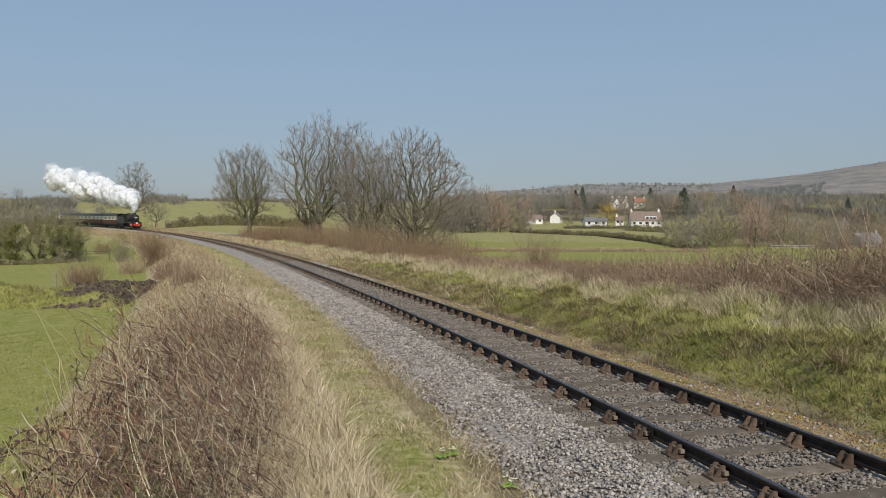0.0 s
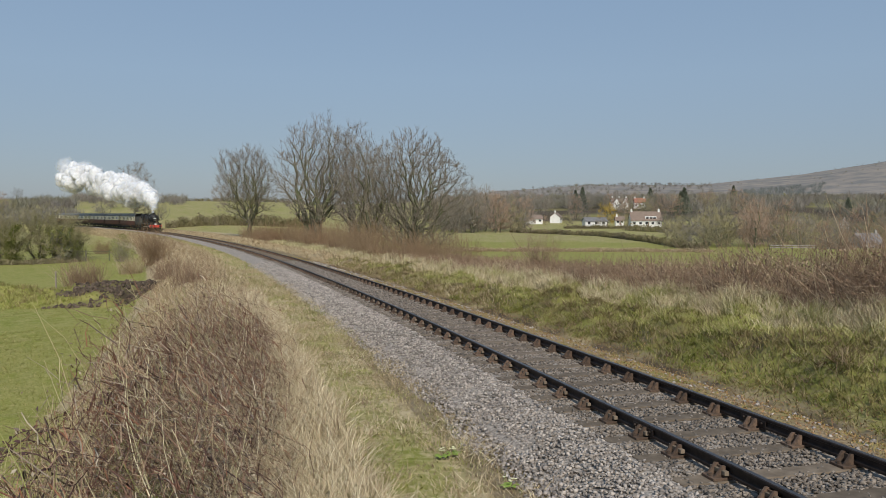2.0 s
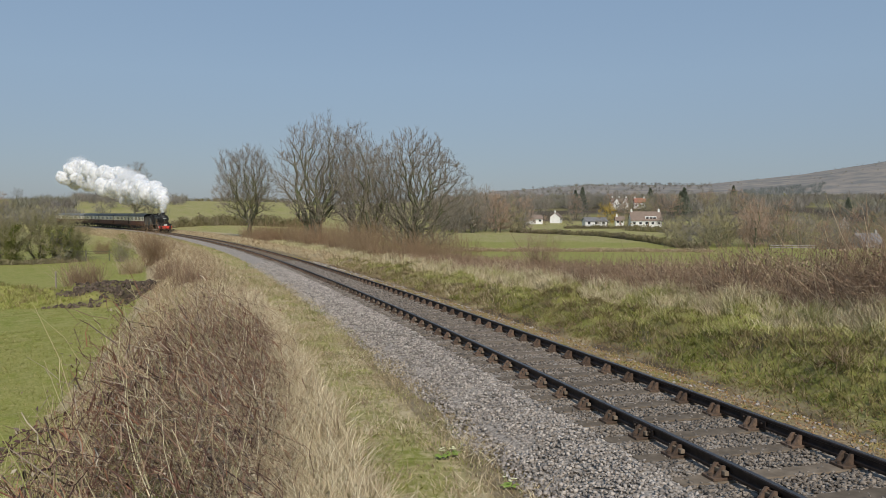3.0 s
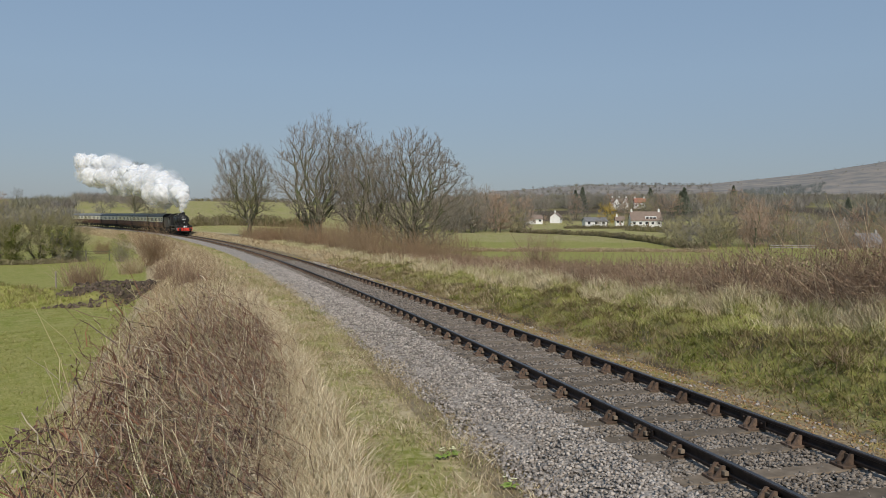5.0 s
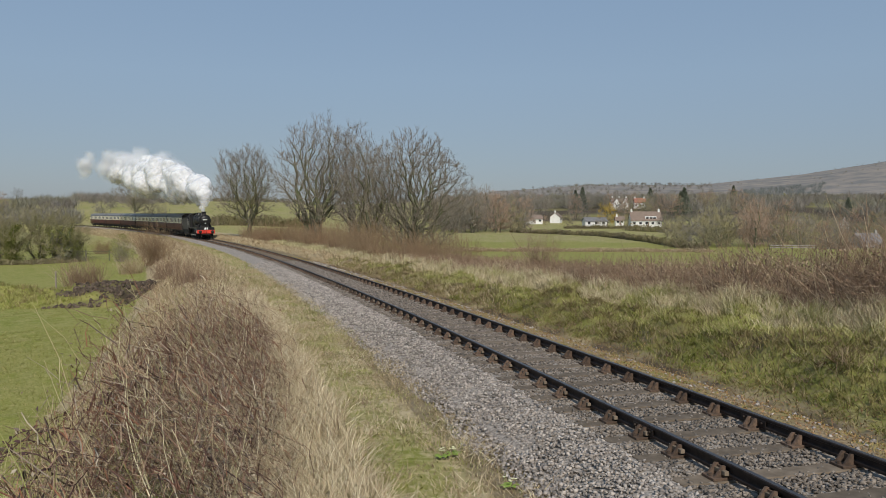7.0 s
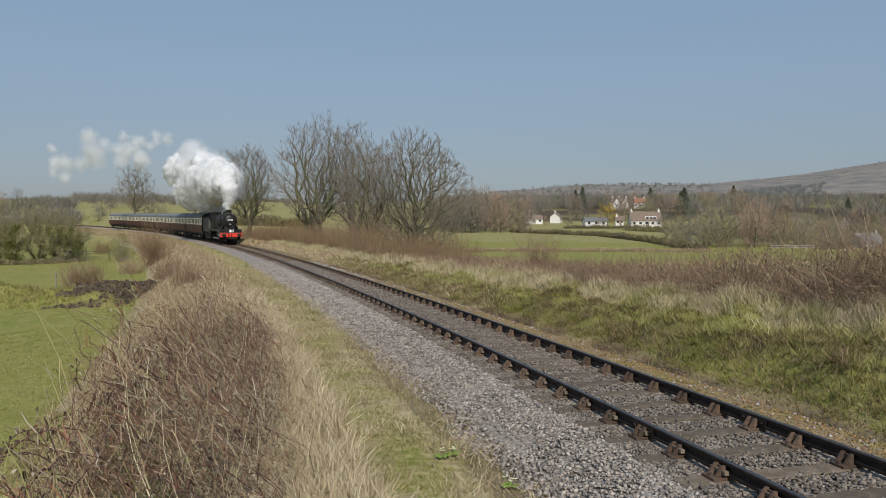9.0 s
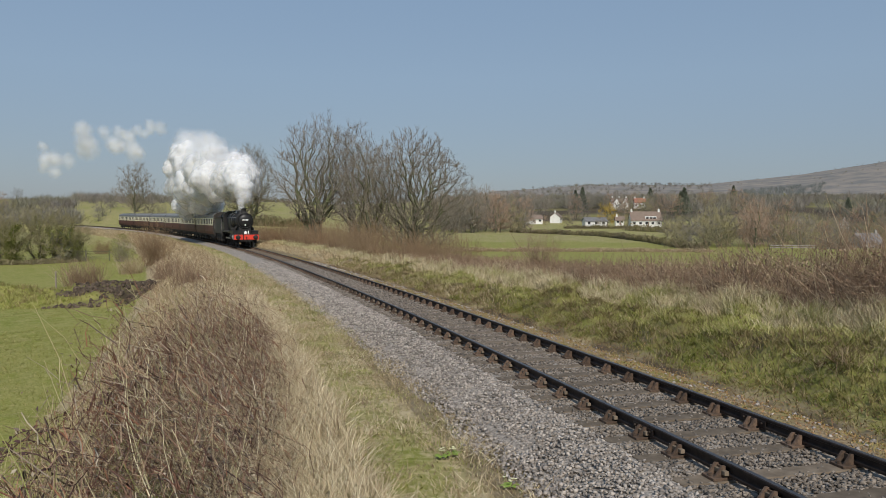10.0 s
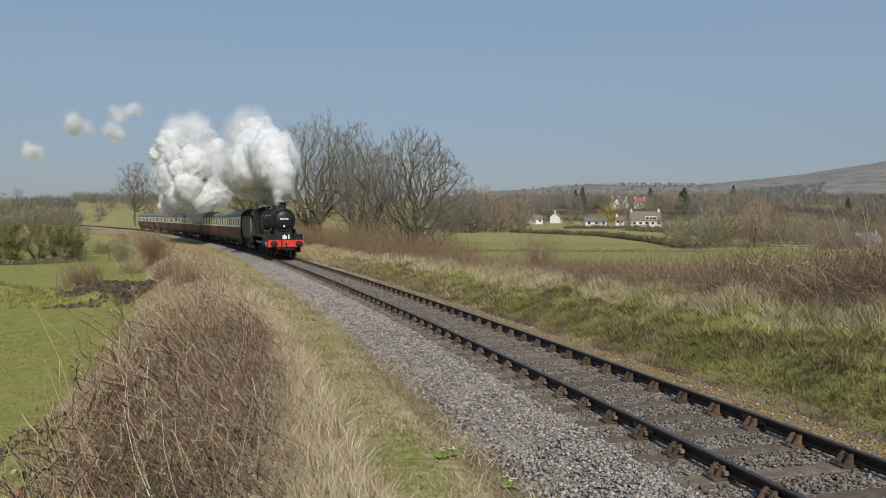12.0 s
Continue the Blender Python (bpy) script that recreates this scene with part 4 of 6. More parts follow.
def stems(name, label, category, mat, base, height, lean_to, rng, radius=0.004, segs=4, wander=0.25, droop=0.5, twigs=2, splay=0.35):
    """Thin canes of triangular section that rise, wander and bend over, with side shoots."""
    pts_all, rad_all = [], []

    def cane(p, d, length, r, sg):
        k = len(p)
        step = (length / sg)[:, None]
        cur, dr = p.copy(), d / np.linalg.norm(d, axis=1, keepdims=True)
        line = [cur.copy()]
        for _ in range(sg):
            dr = dr + rng.normal(0, wander, (k, 3)) - np.array([0, 0, droop / sg])
            dr /= np.linalg.norm(dr, axis=1, keepdims=True)
            cur = cur + dr * step
            line.append(cur.copy())
        pts_all.append((np.stack(line, 1), r))
        return np.stack(line, 1), dr

    n = len(base)
    d = np.stack([rng.normal(0, splay, n) + lean_to[0], rng.normal(0, splay, n) + lean_to[1], np.ones(n)], -1)
    line, dr = cane(base, d, height, np.full(n, radius), segs)
    for _ in range(twigs):
        i = rng.integers(1, segs, n)
        p = line[np.arange(n), i]
        dd = rng.normal(0, 0.8, (n, 3)) + np.array([0, 0, 0.3])
        cane(p, dd, height * rng.uniform(0.15, 0.4, n), np.full(n, radius * 0.7), 2)
    vs, ts, off = [], [], 0
    for line, r in pts_all:
        k, m, _ = line.shape
        ring = []
        for c in range(3):
            a = 2 * math.pi * c / 3
            ring.append(np.array([math.cos(a), math.sin(a), 0.35 * math.cos(a * 2)]))
        ring = np.stack(ring)
        taper = np.linspace(1, 0.35, m)
        v = line[:, :, None, :] + ring[None, None] * (r[:, None, None, None] * taper[None, :, None, None])
        t = []
        for j in range(m - 1):
            for c in range(3):
                e = (c + 1) % 3
                t += [(j * 3 + c, j * 3 + e, (j + 1) * 3 + e), (j * 3 + c, (j + 1) * 3 + e, (j + 1) * 3 + c)]
        ts.append((np.array(t)[None] + (np.arange(k) * m * 3)[:, None, None]).reshape(-1, 3) + off)
        vs.append(v.reshape(-1, 3))
        off += k * m * 3
    return stuff(name, fast_mesh(name, np.concatenate(vs), np.concatenate(ts), mat), label, category)


def leaves(name, label, category, mat, pts, size, rng):
    """Small folded leaves at the given points."""
    n = len(pts)
    a = rng.normal(0, 1, (n, 3))
    a /= np.linalg.norm(a, axis=1, keepdims=True)
    b = np.cross(a, rng.normal(0, 1, (n, 3)))
    b /= np.linalg.norm(b, axis=1, keepdims=True)
    c = np.cross(a, b)
    sz = (size * rng.uniform(0.5, 1.3, n))[:, None]
    v = np.stack([pts - a * sz, pts + b * sz * 0.45 + c * sz * 0.2, pts + a * sz, pts - b * sz * 0.45 + c * sz * 0.2], 1).reshape(-1, 3)
    t = (np.array([(0, 1, 2), (0, 2, 3)])[None] + (np.arange(n) * 4)[:, None, None]).reshape(-1, 3)
    return stuff(name, fast_mesh(name, v, t, mat), label, category)


def bramble_top(s):
    return np.interp(s, [-5, -3.2, -1.5, 1.5, 4, 6.5, 9, 11.5, 14, 17], [0.95, 1.4, 1.75, 1.98, 2.15, 2.3, 2.2, 1.7, 1.0, 0.5])


def bramble_middle(s):
    return np.interp(s, [-5, 0, 4, 8, 16], [-6.5, -6.38, -6.25, -6.0, -5.75])


def bramble_places(rng, n, half):
    """Places in the thicket and its height over them, lower and ragged towards its sides."""
    x, y, s, o = line_scatter(rng, n, -4.2, 15.5, -7.8, -4.4, 1.1)
    side = 1 - np.abs((o - bramble_middle(s)) / half) ** 2.0
    keep = side > 0.02
    x, y, s, side = x[keep], y[keep], s[keep], side[keep]
    top = bramble_top(s) * side ** 0.5 * (0.80 + 0.55 * lumps(x, y, 0.75, 4.0) + 0.25 * lumps(x, y, 0.28, 8.0))
    return x, y, ground_z(x, y, False), np.maximum(top, 0.12), s


def build_brambles():
    rng = np.random.default_rng(31)
    # arching dark canes, woven through each other
    x, y, z, top, s = bramble_places(rng, 12500, 1.22)
    start = rng.uniform(0.0, 0.92, len(x)) * top
    stems("bramble_thicket", "tangled dark brown bramble thicket by the line", "brambles", M_BRAMBLE, np.stack([x, y, z + start], -1), rng.uniform(0.25, 0.75, len(x)), (0.05, -0.15), rng, 0.0062, 4, 0.40, 1.2, 2, 1.5)
    # thin broken dead grass and shoots that stand up through them
    x, y, z, top, s = bramble_places(rng, 6500, 1.5)
    start = rng.uniform(0.2, 0.9, len(x)) * top
    stems("bramble_straw", "pale broken dead grass caught in the brambles", "dead grass", M_STRAW, np.stack([x, y, z + start], -1), rng.uniform(0.15, 0.5, len(x)), (0.0, 0.0), rng, 0.0034, 3, 0.30, 0.8, 1, 0.9)
    # straw that leans on the thicket from the path side
    n = 5200
    x, y, s, o = line_scatter(rng, n, -4.6, 13, -5.75, -4.75, 1.2)
    stems("leaning_straw", "long pale dead grass leaning on the brambles", "dead grass", M_VERGE, np.stack([x, y, ground_z(x, y, False)], -1), rng.uniform(0.35, 1.0, n) * np.interp(o, [-5.75, -4.75], [1.25, 0.55]), (-0.12, -0.1), rng, 0.0042, 3, 0.2, 0.9, 1, 0.4)
    x, y, z, top, s = bramble_places(rng, 9000, 1.3)
    leaves("bramble_leaves", "withered brown and pale leaves among the brambles", "leaves", M_DEADLEAF, np.stack([x, y, z + top * rng.uniform(0.3, 1.08, len(x))], -1), 0.016, rng)
    # taller pale dead stalks
    x, y, z, top, s = bramble_places(rng, 520, 1.2)
    stems("dead_stalks", "pale dead hogweed stalks standing in the brambles", "stalks", M_PALE, np.stack([x, y, z + top * 0.45], -1), top * rng.uniform(0.4, 0.75, len(x)), (0.0, 0.0), rng, 0.0048, 3, 0.16, 0.3, 1, 0.55)


build_brambles()


def build_canes():
    """Long arching bramble canes that reach out of the thicket over the slope."""
    rnd = random.Random(8)
    m = palette("dark_canes", [(0.05, 0.03, 0.03), (0.09, 0.05, 0.045), (0.07, 0.06, 0.035)])
    cane = thing("bramble_canes", "dark arching bramble canes with withered leaves", "brambles")
    for i in range(52):
        s = rnd.uniform(-4.6, -0.6) if i < 40 else rnd.uniform(-0.6, 6.0)
        p = line_at(s, rnd.uniform(-7.1, -6.3), rnd.uniform(0.0, 0.6))
        d = Vector((-rnd.uniform(0.2, 1.0), rnd.uniform(-0.6, 0.4), rnd.uniform(0.1, 1.1))).normalized()
        pts = [p.copy()]
        step = rnd.uniform(0.05, 0.10)
        for _ in range(11):
            d = (d + Vector((rnd.gauss(0, 0.13), rnd.gauss(0, 0.13), -0.16 + rnd.gauss(0, 0.1)))).normalized()
            p = p + d * step
            pts.append(p.copy())
        g = Geo().tube(pts, [0.0095 * (1 - 0.06 * k) for k in range(len(pts))], 5)
        for q in pts[2:]:
            for _ in range(rnd.choice((0, 1, 3, 4))):
                e = q + Vector((rnd.gauss(0, 0.025), rnd.gauss(0, 0.025), rnd.gauss(0, 0.025)))
                u = Vector((rnd.gauss(0, 1), rnd.gauss(0, 1), rnd.gauss(0, 1))).normalized() * rnd.uniform(0.012, 0.034)
                w = u.orthogonal() * 0.5
                g.add([e - u, e + w, e + u, e - w], [(0, 1, 2, 3)])
        part("cane", g, m, cane)


build_canes()


def build_bracken():
    rng = np.random.default_rng(41)
    n = 21000
    x, y, s, o = line_scatter(rng, n, -6, 48, 5.5, 8.6, 1.4)
    k = o > np.interp(s, [-6, 4, 12], [6.5, 6.15, 5.5])
    x, y, s, n = x[k], y[k], s[k], int(k.sum())
    z = ground_z(x, y, False)
    h = np.interp(s, [-6, 4, 12, 25, 48], [3.0, 2.6, 1.4, 0.8, 0.5]) * rng.uniform(0.6, 1.15, n) * (1 + 0.5 * lumps(x, y, 1.3, 6.0))
    stems("bracken_thicket", "dense brown dead bracken and bramble along the bank top", "bracken", M_BRACKEN, np.stack([x, y, z], -1), h, (0.0, 0.0), rng, 0.0095, 3, 0.34, 0.75, 1, 0.45)
    k = 40000
    x, y, s, o = line_scatter(rng, k, -6, 48, 5.4, 9.5, 1.3)
    z = ground_z(x, y, False)
    h = np.interp(s, [-6, 4, 12, 25, 48], [1.7, 1.45, 0.85, 0.55, 0.4]) * (1 + 0.5 * lumps(x, y, 1.3, 6.0))
    leaves("bracken_fronds", "crumpled brown bracken fronds on the bank top", "bracken", M_BRACKEN, np.stack([x, y, z + h * rng.uniform(0.05, 1.05, k)], -1), 0.036, rng)


build_bracken()


def build_scrub():
    rng = np.random.default_rng(51)
    n = 7500
    x, y, s, o = line_scatter(rng, n, 34, 118, 4.8, 10.0, 1.1)
    k = keep_clumps(x, y, 3.5, -0.12, 2.0)
    x, y, s = x[k], y[k], s[k]
    z = ground_z(x, y, False)
    h = np.interp(s, [34, 42, 60, 80, 118], [0.8, 1.7, 2.3, 2.3, 1.7]) * rng.uniform(0.5, 1.15, len(x)) * (1 + 1.0 * lumps(x, y, 3.2, 8.0))
    stems("red_scrub", "red-brown leafless scrub standing along the line", "scrub", M_SCRUB, np.stack([x, y, z], -1), h, (0.0, 0.0), rng, 0.014, 4, 0.12, 0.05, 2)


build_scrub()


def build_litter():
    """Brown leaves, moss and small stones in the cess beside the far rail."""
    rng = np.random.default_rng(58)
    n = 32000
    x, y, s, o = line_scatter(rng, n, -6, 60, 0.92, 2.85, 1.8)
    z = np.maximum(ground_z(x, y), np.interp(s, ARC, LINE_Z) + np.interp(o, [0.9, 1.35, 1.75, 2.2, 2.5], [-0.19, -0.19, -0.24, -0.36, -0.5]))
    m = palette("leaf_litter", [(0.30, 0.15, 0.07), (0.37, 0.23, 0.12), (0.18, 0.10, 0.055), (0.42, 0.31, 0.19), (0.24, 0.20, 0.05)], slow=(0.27, 0.17, 0.07), slow_scale=0.9)
    leaves("leaf_litter", "rusty fallen leaves and moss beside the rail", "leaves", m, np.stack([x, y, z + 0.014], -1), 0.02, rng)
    k = 4500
    x, y, s, o = line_scatter(rng, k, 4, 110, -9.2, -4.6, 1.5)
    kk = keep_clumps(x, y, 2.2, -0.05, 6.0)
    x, y = x[kk], y[kk]
    stems("embankment_brambles", "brown bramble and dead stalks over the embankment", "brambles", M_BRACKEN, np.stack([x, y, ground_z(x, y, False)], -1), rng.uniform(0.35, 0.95, len(x)), (0, 0), rng, 0.007, 3, 0.3, 0.6, 2, 0.6)
    k = 26000
    x, y, s, o = line_scatter(rng, k, -6, 60, 0.95, 2.6, 1.9)
    kk = keep_clumps(x, y, 0.6, -0.1, 3.0)
    x, y, s, o = x[kk], y[kk], s[kk], o[kk]
    z = np.interp(s, ARC, LINE_Z) + np.interp(o, [0.9, 1.35, 1.75, 2.2, 2.6], [-0.19, -0.19, -0.24, -0.36, -0.34])
    v, t = blade_arrays(np.stack([x, y, z], -1), rng.uniform(0.02, 0.07, len(x)), np.maximum(0.012, np.hypot(x, y) * 0.0006), rng.uniform(0.2, 1.6, len(x)), rng.uniform(0, 0.8, len(x)), rng)
    stuff("cess_moss", fast_mesh("cess_moss", v, t, palette("yellow_moss", [(0.22, 0.20, 0.045), (0.30, 0.22, 0.11), (0.17, 0.16, 0.04), (0.38, 0.29, 0.16)])), "yellow-green moss and dead grass beside the rail", "moss")


build_litter()


def crown_tree(seed, height, width, base, n, twig_r=0.0115, twig_n=5, twig_len=(0.35, 0.9), trunk_r=0.3, stems_n=1, flat=0.0, leaf_r=0.015, simple=False, ragged=1.0):
    """Branches and twigs of a leafless tree whose boughs reach for points in an uneven crown."""
    rng = np.random.default_rng(seed)
    off = seed * 3.7
    pts = []
    while len(pts) < n:
        d = rng.normal(0, 1, 3)
        d /= np.linalg.norm(d)
        r = rng.uniform(0, 1) ** 0.36
        edge = 0.86 + 0.24 * ragged * noise.noise((d[0] * 1.6 + off, d[1] * 1.6, d[2] * 1.6)) + 0.16 * ragged * noise.noise((d[0] * 4 + off, d[1] * 4, d[2] * 4))
        p = d * r * edge
        z = base + (height - base) * (0.42 + 0.58 * p[2] if p[2] > 0 else 0.42 + 0.46 * p[2])
        w = width / 2 * (1 - flat * max(p[2], 0))
        pts.append((p[0] * w, p[1] * w, z))
    pts = np.array(pts)
    pts[:, :2] *= width / 2 / np.percentile(np.hypot(pts[:, 0], pts[:, 1]), 97)
    pts[:, 2] = base + (pts[:, 2] - pts[:, 2].min()) * (height - 0.4 - base) / np.ptp(pts[:, 2])
    nodes, parent, path = [], [], []
    for k in range(stems_n):
        a = rng.uniform(0, 6.28) + k * 6.28 / stems_n
        sp = 0.35 * (stems_n > 1)
        q = np.array([math.cos(a) * sp, math.sin(a) * sp, -0.4])
        d = np.array([math.cos(a) * 0.30 * (stems_n > 1), math.sin(a) * 0.30 * (stems_n > 1), 1.0])
        prev = -1
        steps = 6
        for j in range(steps):
            nodes.append(q.copy())
            parent.append(prev)
            path.append((path[prev] if prev >= 0 else 0) + (0 if j == 0 else np.linalg.norm(nodes[-1] - nodes[prev])))
            prev = len(nodes) - 1
            q = q + d * (base + (height - base) * 0.30 + 0.4) / (steps - 1) + rng.normal(0, 0.10, 3) * np.array([1, 1, 0.2])
    order = np.argsort(np.linalg.norm(pts - np.array([0, 0, base]), axis=1))
    total = len(nodes) + n
    P = np.zeros((total, 3))
    L = np.zeros(total)
    D = np.tile(np.array([0.0, 0, 1]), (total, 1))
    P[:len(nodes)], L[:len(nodes)] = nodes, path
    par = parent + [0] * n
    m = len(nodes)
    low = np.zeros(total, bool)
    for j in range(m):
        low[j] = P[j, 2] < base * 0.7
    for i in order:
        d = np.linalg.norm(P[:m] - pts[i], axis=1)
        ahead = np.einsum("ij,ij->i", D[:m], pts[i] - P[:m]) / np.maximum(d, 1e-6)
        cost = d * (1.45 - 0.45 * ahead) + 0.36 * L[:m] + np.where(low[:m], 4.0, 0.0) + np.maximum(0, P[:m, 2] - pts[i, 2]) * 0.5
        b = int(np.argmin(cost))
        P[m], L[m], par[m] = pts[i], L[b] + d[b], b
        D[m] = (pts[i] - P[b]) / max(d[b], 1e-6)
        m += 1
    area = np.zeros(total)
    for j in range(total - 1, -1, -1):
        if area[j] == 0:
            area[j] = leaf_r ** 2.12
        if par[j] >= 0:
            area[par[j]] += area[j]
    rad = area ** (1 / 2.12)
    rad = np.where(rad > leaf_r * 2, leaf_r * 2 + (rad - leaf_r * 2) * (trunk_r - leaf_r * 2) / max(rad[0] - leaf_r * 2, 1e-3), rad)
    thick, fine = Geo(), Geo()
    centre = np.array([0, 0, base + (height - base) * 0.3])
    for j in range(total):
        if par[j] < 0:
            continue
        a, c = P[par[j]], P[j]
        ln = np.linalg.norm(c - a)
        mid = (a + c) / 2 + rng.normal(0, 0.05 * ln, 3) - np.array([0, 0, 0.04 * ln])
        ra = min(rad[par[j]], rad[j] * 1.5)
        g = thick if rad[j] > 0.035 else fine
        g.tube([Vector(a), Vector(mid), Vector(c)], [ra, (ra + rad[j]) / 2, rad[j]], 7 if rad[j] > 0.1 else 5 if rad[j] > 0.035 else 3)
        if rad[j] < 0.06:
            out = (c - centre) / (np.linalg.norm(c - centre) + 1e-6)
            for _ in range(twig_n):
                d = out * 0.8 + rng.normal(0, 0.65, 3) + np.array([0, 0, 0.35])
                d /= np.linalg.norm(d)
                ln = rng.uniform(*twig_len)
                o = Vector(a + (c - a) * rng.uniform(0.3, 1.0))
                d2 = d + rng.normal(0, 0.3, 3) + np.array([0, 0, 0.15])
                if simple:
                    fine.tube([o, o + Vector(d) * ln], [twig_r, twig_r * 0.5], 3)
                    continue
                fine.tube([o, o + Vector(d) * ln * 0.5, o + Vector(d) * ln * 0.5 + Vector(d2) * ln * 0.5], [twig_r, twig_r * 0.8, twig_r * 0.45], 3)
    return thick, fine


def build_tree(name, label, x, y, height, seed, width, base, n=1500, twig=M_TWIG, category="tree", group="", sink=0.1, ivy=0, ivy_top=0.62, **k):
    thick, fine = crown_tree(seed, height, width, base, n, **k)
    e = thing(name, label, category, group, m=pose(x, y, at_ground(x, y) - sink))
    part("trunk", thick, M_BARK, e)
    part("crown", fine, twig, e)
    if ivy:
        rng = np.random.default_rng(seed + 5)
        src = np.array([v for v in thick.v if v[2] < height * ivy_top])
        pts = src[rng.integers(0, len(src), ivy)] + rng.normal(0, 0.22, (ivy, 3))
        ob = leaves("ivy", "green ivy", "", M_BROADLEAF, pts, 0.10, rng)
        ob.parent = e
    return e


def ray_xy(u, depth):
    return (u - 784) / 1371 * depth, depth


build_tree("ash_tree", "tall bare grey ash tree with upright forked limbs", *ray_xy(562, 92), 16.2, 3, 10.4, 2.6, 1500, trunk_r=0.38, twig_n=5, twig_len=(0.3, 0.75), ragged=0.55, stems_n=3)
build_tree("ash_tree", "tall bare ash tree leaning on its neighbour", *ray_xy(618, 97), 16.2, 5, 8.8, 3.2, 1200, trunk_r=0.34, twig_n=5, twig_len=(0.3, 0.75), ragged=0.55, stems_n=2, ivy=900)
build_tree("oak_tree", "broad bare oak tree with low spreading limbs", *ray_xy(730, 88), 15.4, 8, 12.8, 0.4, 3300, trunk_r=0.75, twig_n=6, twig_len=(0.22, 0.55), ragged=0.35)
build_tree("oak_tree", "dark bare tree grown into its neighbours", *ray_xy(652, 86), 12.4, 13, 7.6, 0.6, 1100, trunk_r=0.40, twig_n=5, twig_len=(0.25, 0.6), ragged=0.5, ivy=1200)
build_tree("field_tree", "slender bare tree with ivy on its forked stems", *ray_xy(433, 126), 15.5, 21, 10.2, 2.4, 1700, trunk_r=0.26, stems_n=3, ivy=3400)
build_tree("field_tree", "thin bare tree standing beyond the train", *ray_xy(240, 235), 20.0, 34, 11.5, 3.5, 900, trunk_r=0.3, twig_r=0.022, ivy=900, ivy_top=0.7)
build_tree("field_tree", "low bare tree in the pasture", *ray_xy(275, 242), 9.5, 36, 8.5, 2.5, 300, trunk_r=0.2, twig_r=0.016)

# ---- sleepers, chairs and stones ----
def build_sleepers():
    rnd = random.Random(2)
    g = Geo().box(-1.28, 1.28, -0.125, 0.125, -0.13, 0, 0.012)
    sm = g.mesh("sleeper", M_SLEEPER)
    # cast chair: base plate, two jaws and a wooden key
    c = Geo().box(-0.19, 0.19, -0.10, 0.10, 0, 0.03, 0.006)
    for sgn in (-1, 1):
        c.loft([[(sgn * a, y, z) for a, z in ((0.155, 0.03), (0.036, 0.03), (0.036, 0.135), (0.07, 0.14))] for y in (-0.07, -0.045)])
        c.loft([[(sgn * a, y, z) for a, z in ((0.155, 0.03), (0.036, 0.03), (0.036, 0.135), (0.07, 0.14))] for y in (0.045, 0.07)])
        c.loft([[(sgn * a, y, z) for a, z in ((0.06, 0.03), (0.036, 0.03), (0.036, 0.12), (0.055, 0.12))] for y in (-0.06, 0.06)])
        c.rod((sgn * 0.16, 0, 0.03), (sgn * 0.16, 0, 0.06), 0.02, 6)
    cm = c.mesh("chair", M_CHAIR)
    key = Geo().box(0.036, 0.085, -0.12, 0.13, 0.055, 0.10, 0.006).mesh("key", M_SLEEPER)
    far_s, far_c = Geo(), Geo()
    for k in range(-14, 500):
        s = 1.81 + 0.7615 * k
        if s > 380:
            break
        m = line_pose(s, 0, -0.175) @ Matrix.Rotation(rnd.gauss(0, 0.004), 4, "Z")
        if k < 150:
            part("sleeper", sm, None, track, m=m)
        else:
            far_s.add([(x, y, z) for z in (-0.1, 0) for y in (-0.12, 0.12) for x in (-1.28, 1.28)], [(4, 5, 7, 6), (0, 1, 5, 4), (2, 6, 7, 3)], m)
        for side in (-0.7525, 0.7525):
            mc = m @ Matrix.Translation((side, 0, 0))
            if k < 130:
                part("chair", cm, None, track, m=mc)
                if k < 40:
                    part("key", key, None, track, m=mc @ Matrix.Rotation(math.pi if side < 0 else 0, 4, "Z"))
            else:
                far_c.box(-0.16, 0.16, -0.08, 0.08, 0, 0.10, m=mc)
    tagged(part("far_sleepers", far_s, M_SLEEPER, track), kind="stuff")
    tagged(part("far_chairs", far_c, M_CHAIR, track), kind="stuff")
    # fishplates at the joints
    plate = Geo().box(0.012, 0.04, -0.23, 0.23, -0.105, -0.04, 0.006)
    for y in (-0.17, -0.06, 0.06, 0.17):
        plate.rod((0.03, y, -0.072), (0.062, y, -0.072), 0.016, 6)
    pm = plate.mesh("fishplate", M_RAIL)
    for s in (3.35, 21.6, 39.9):
        for side in (-0.7525, 0.7525):
            for turn in (0, math.pi):
                part("fishplate", pm, None, track, m=line_pose(s, side) @ Matrix.Rotation(turn, 4, "Z"))


build_sleepers()


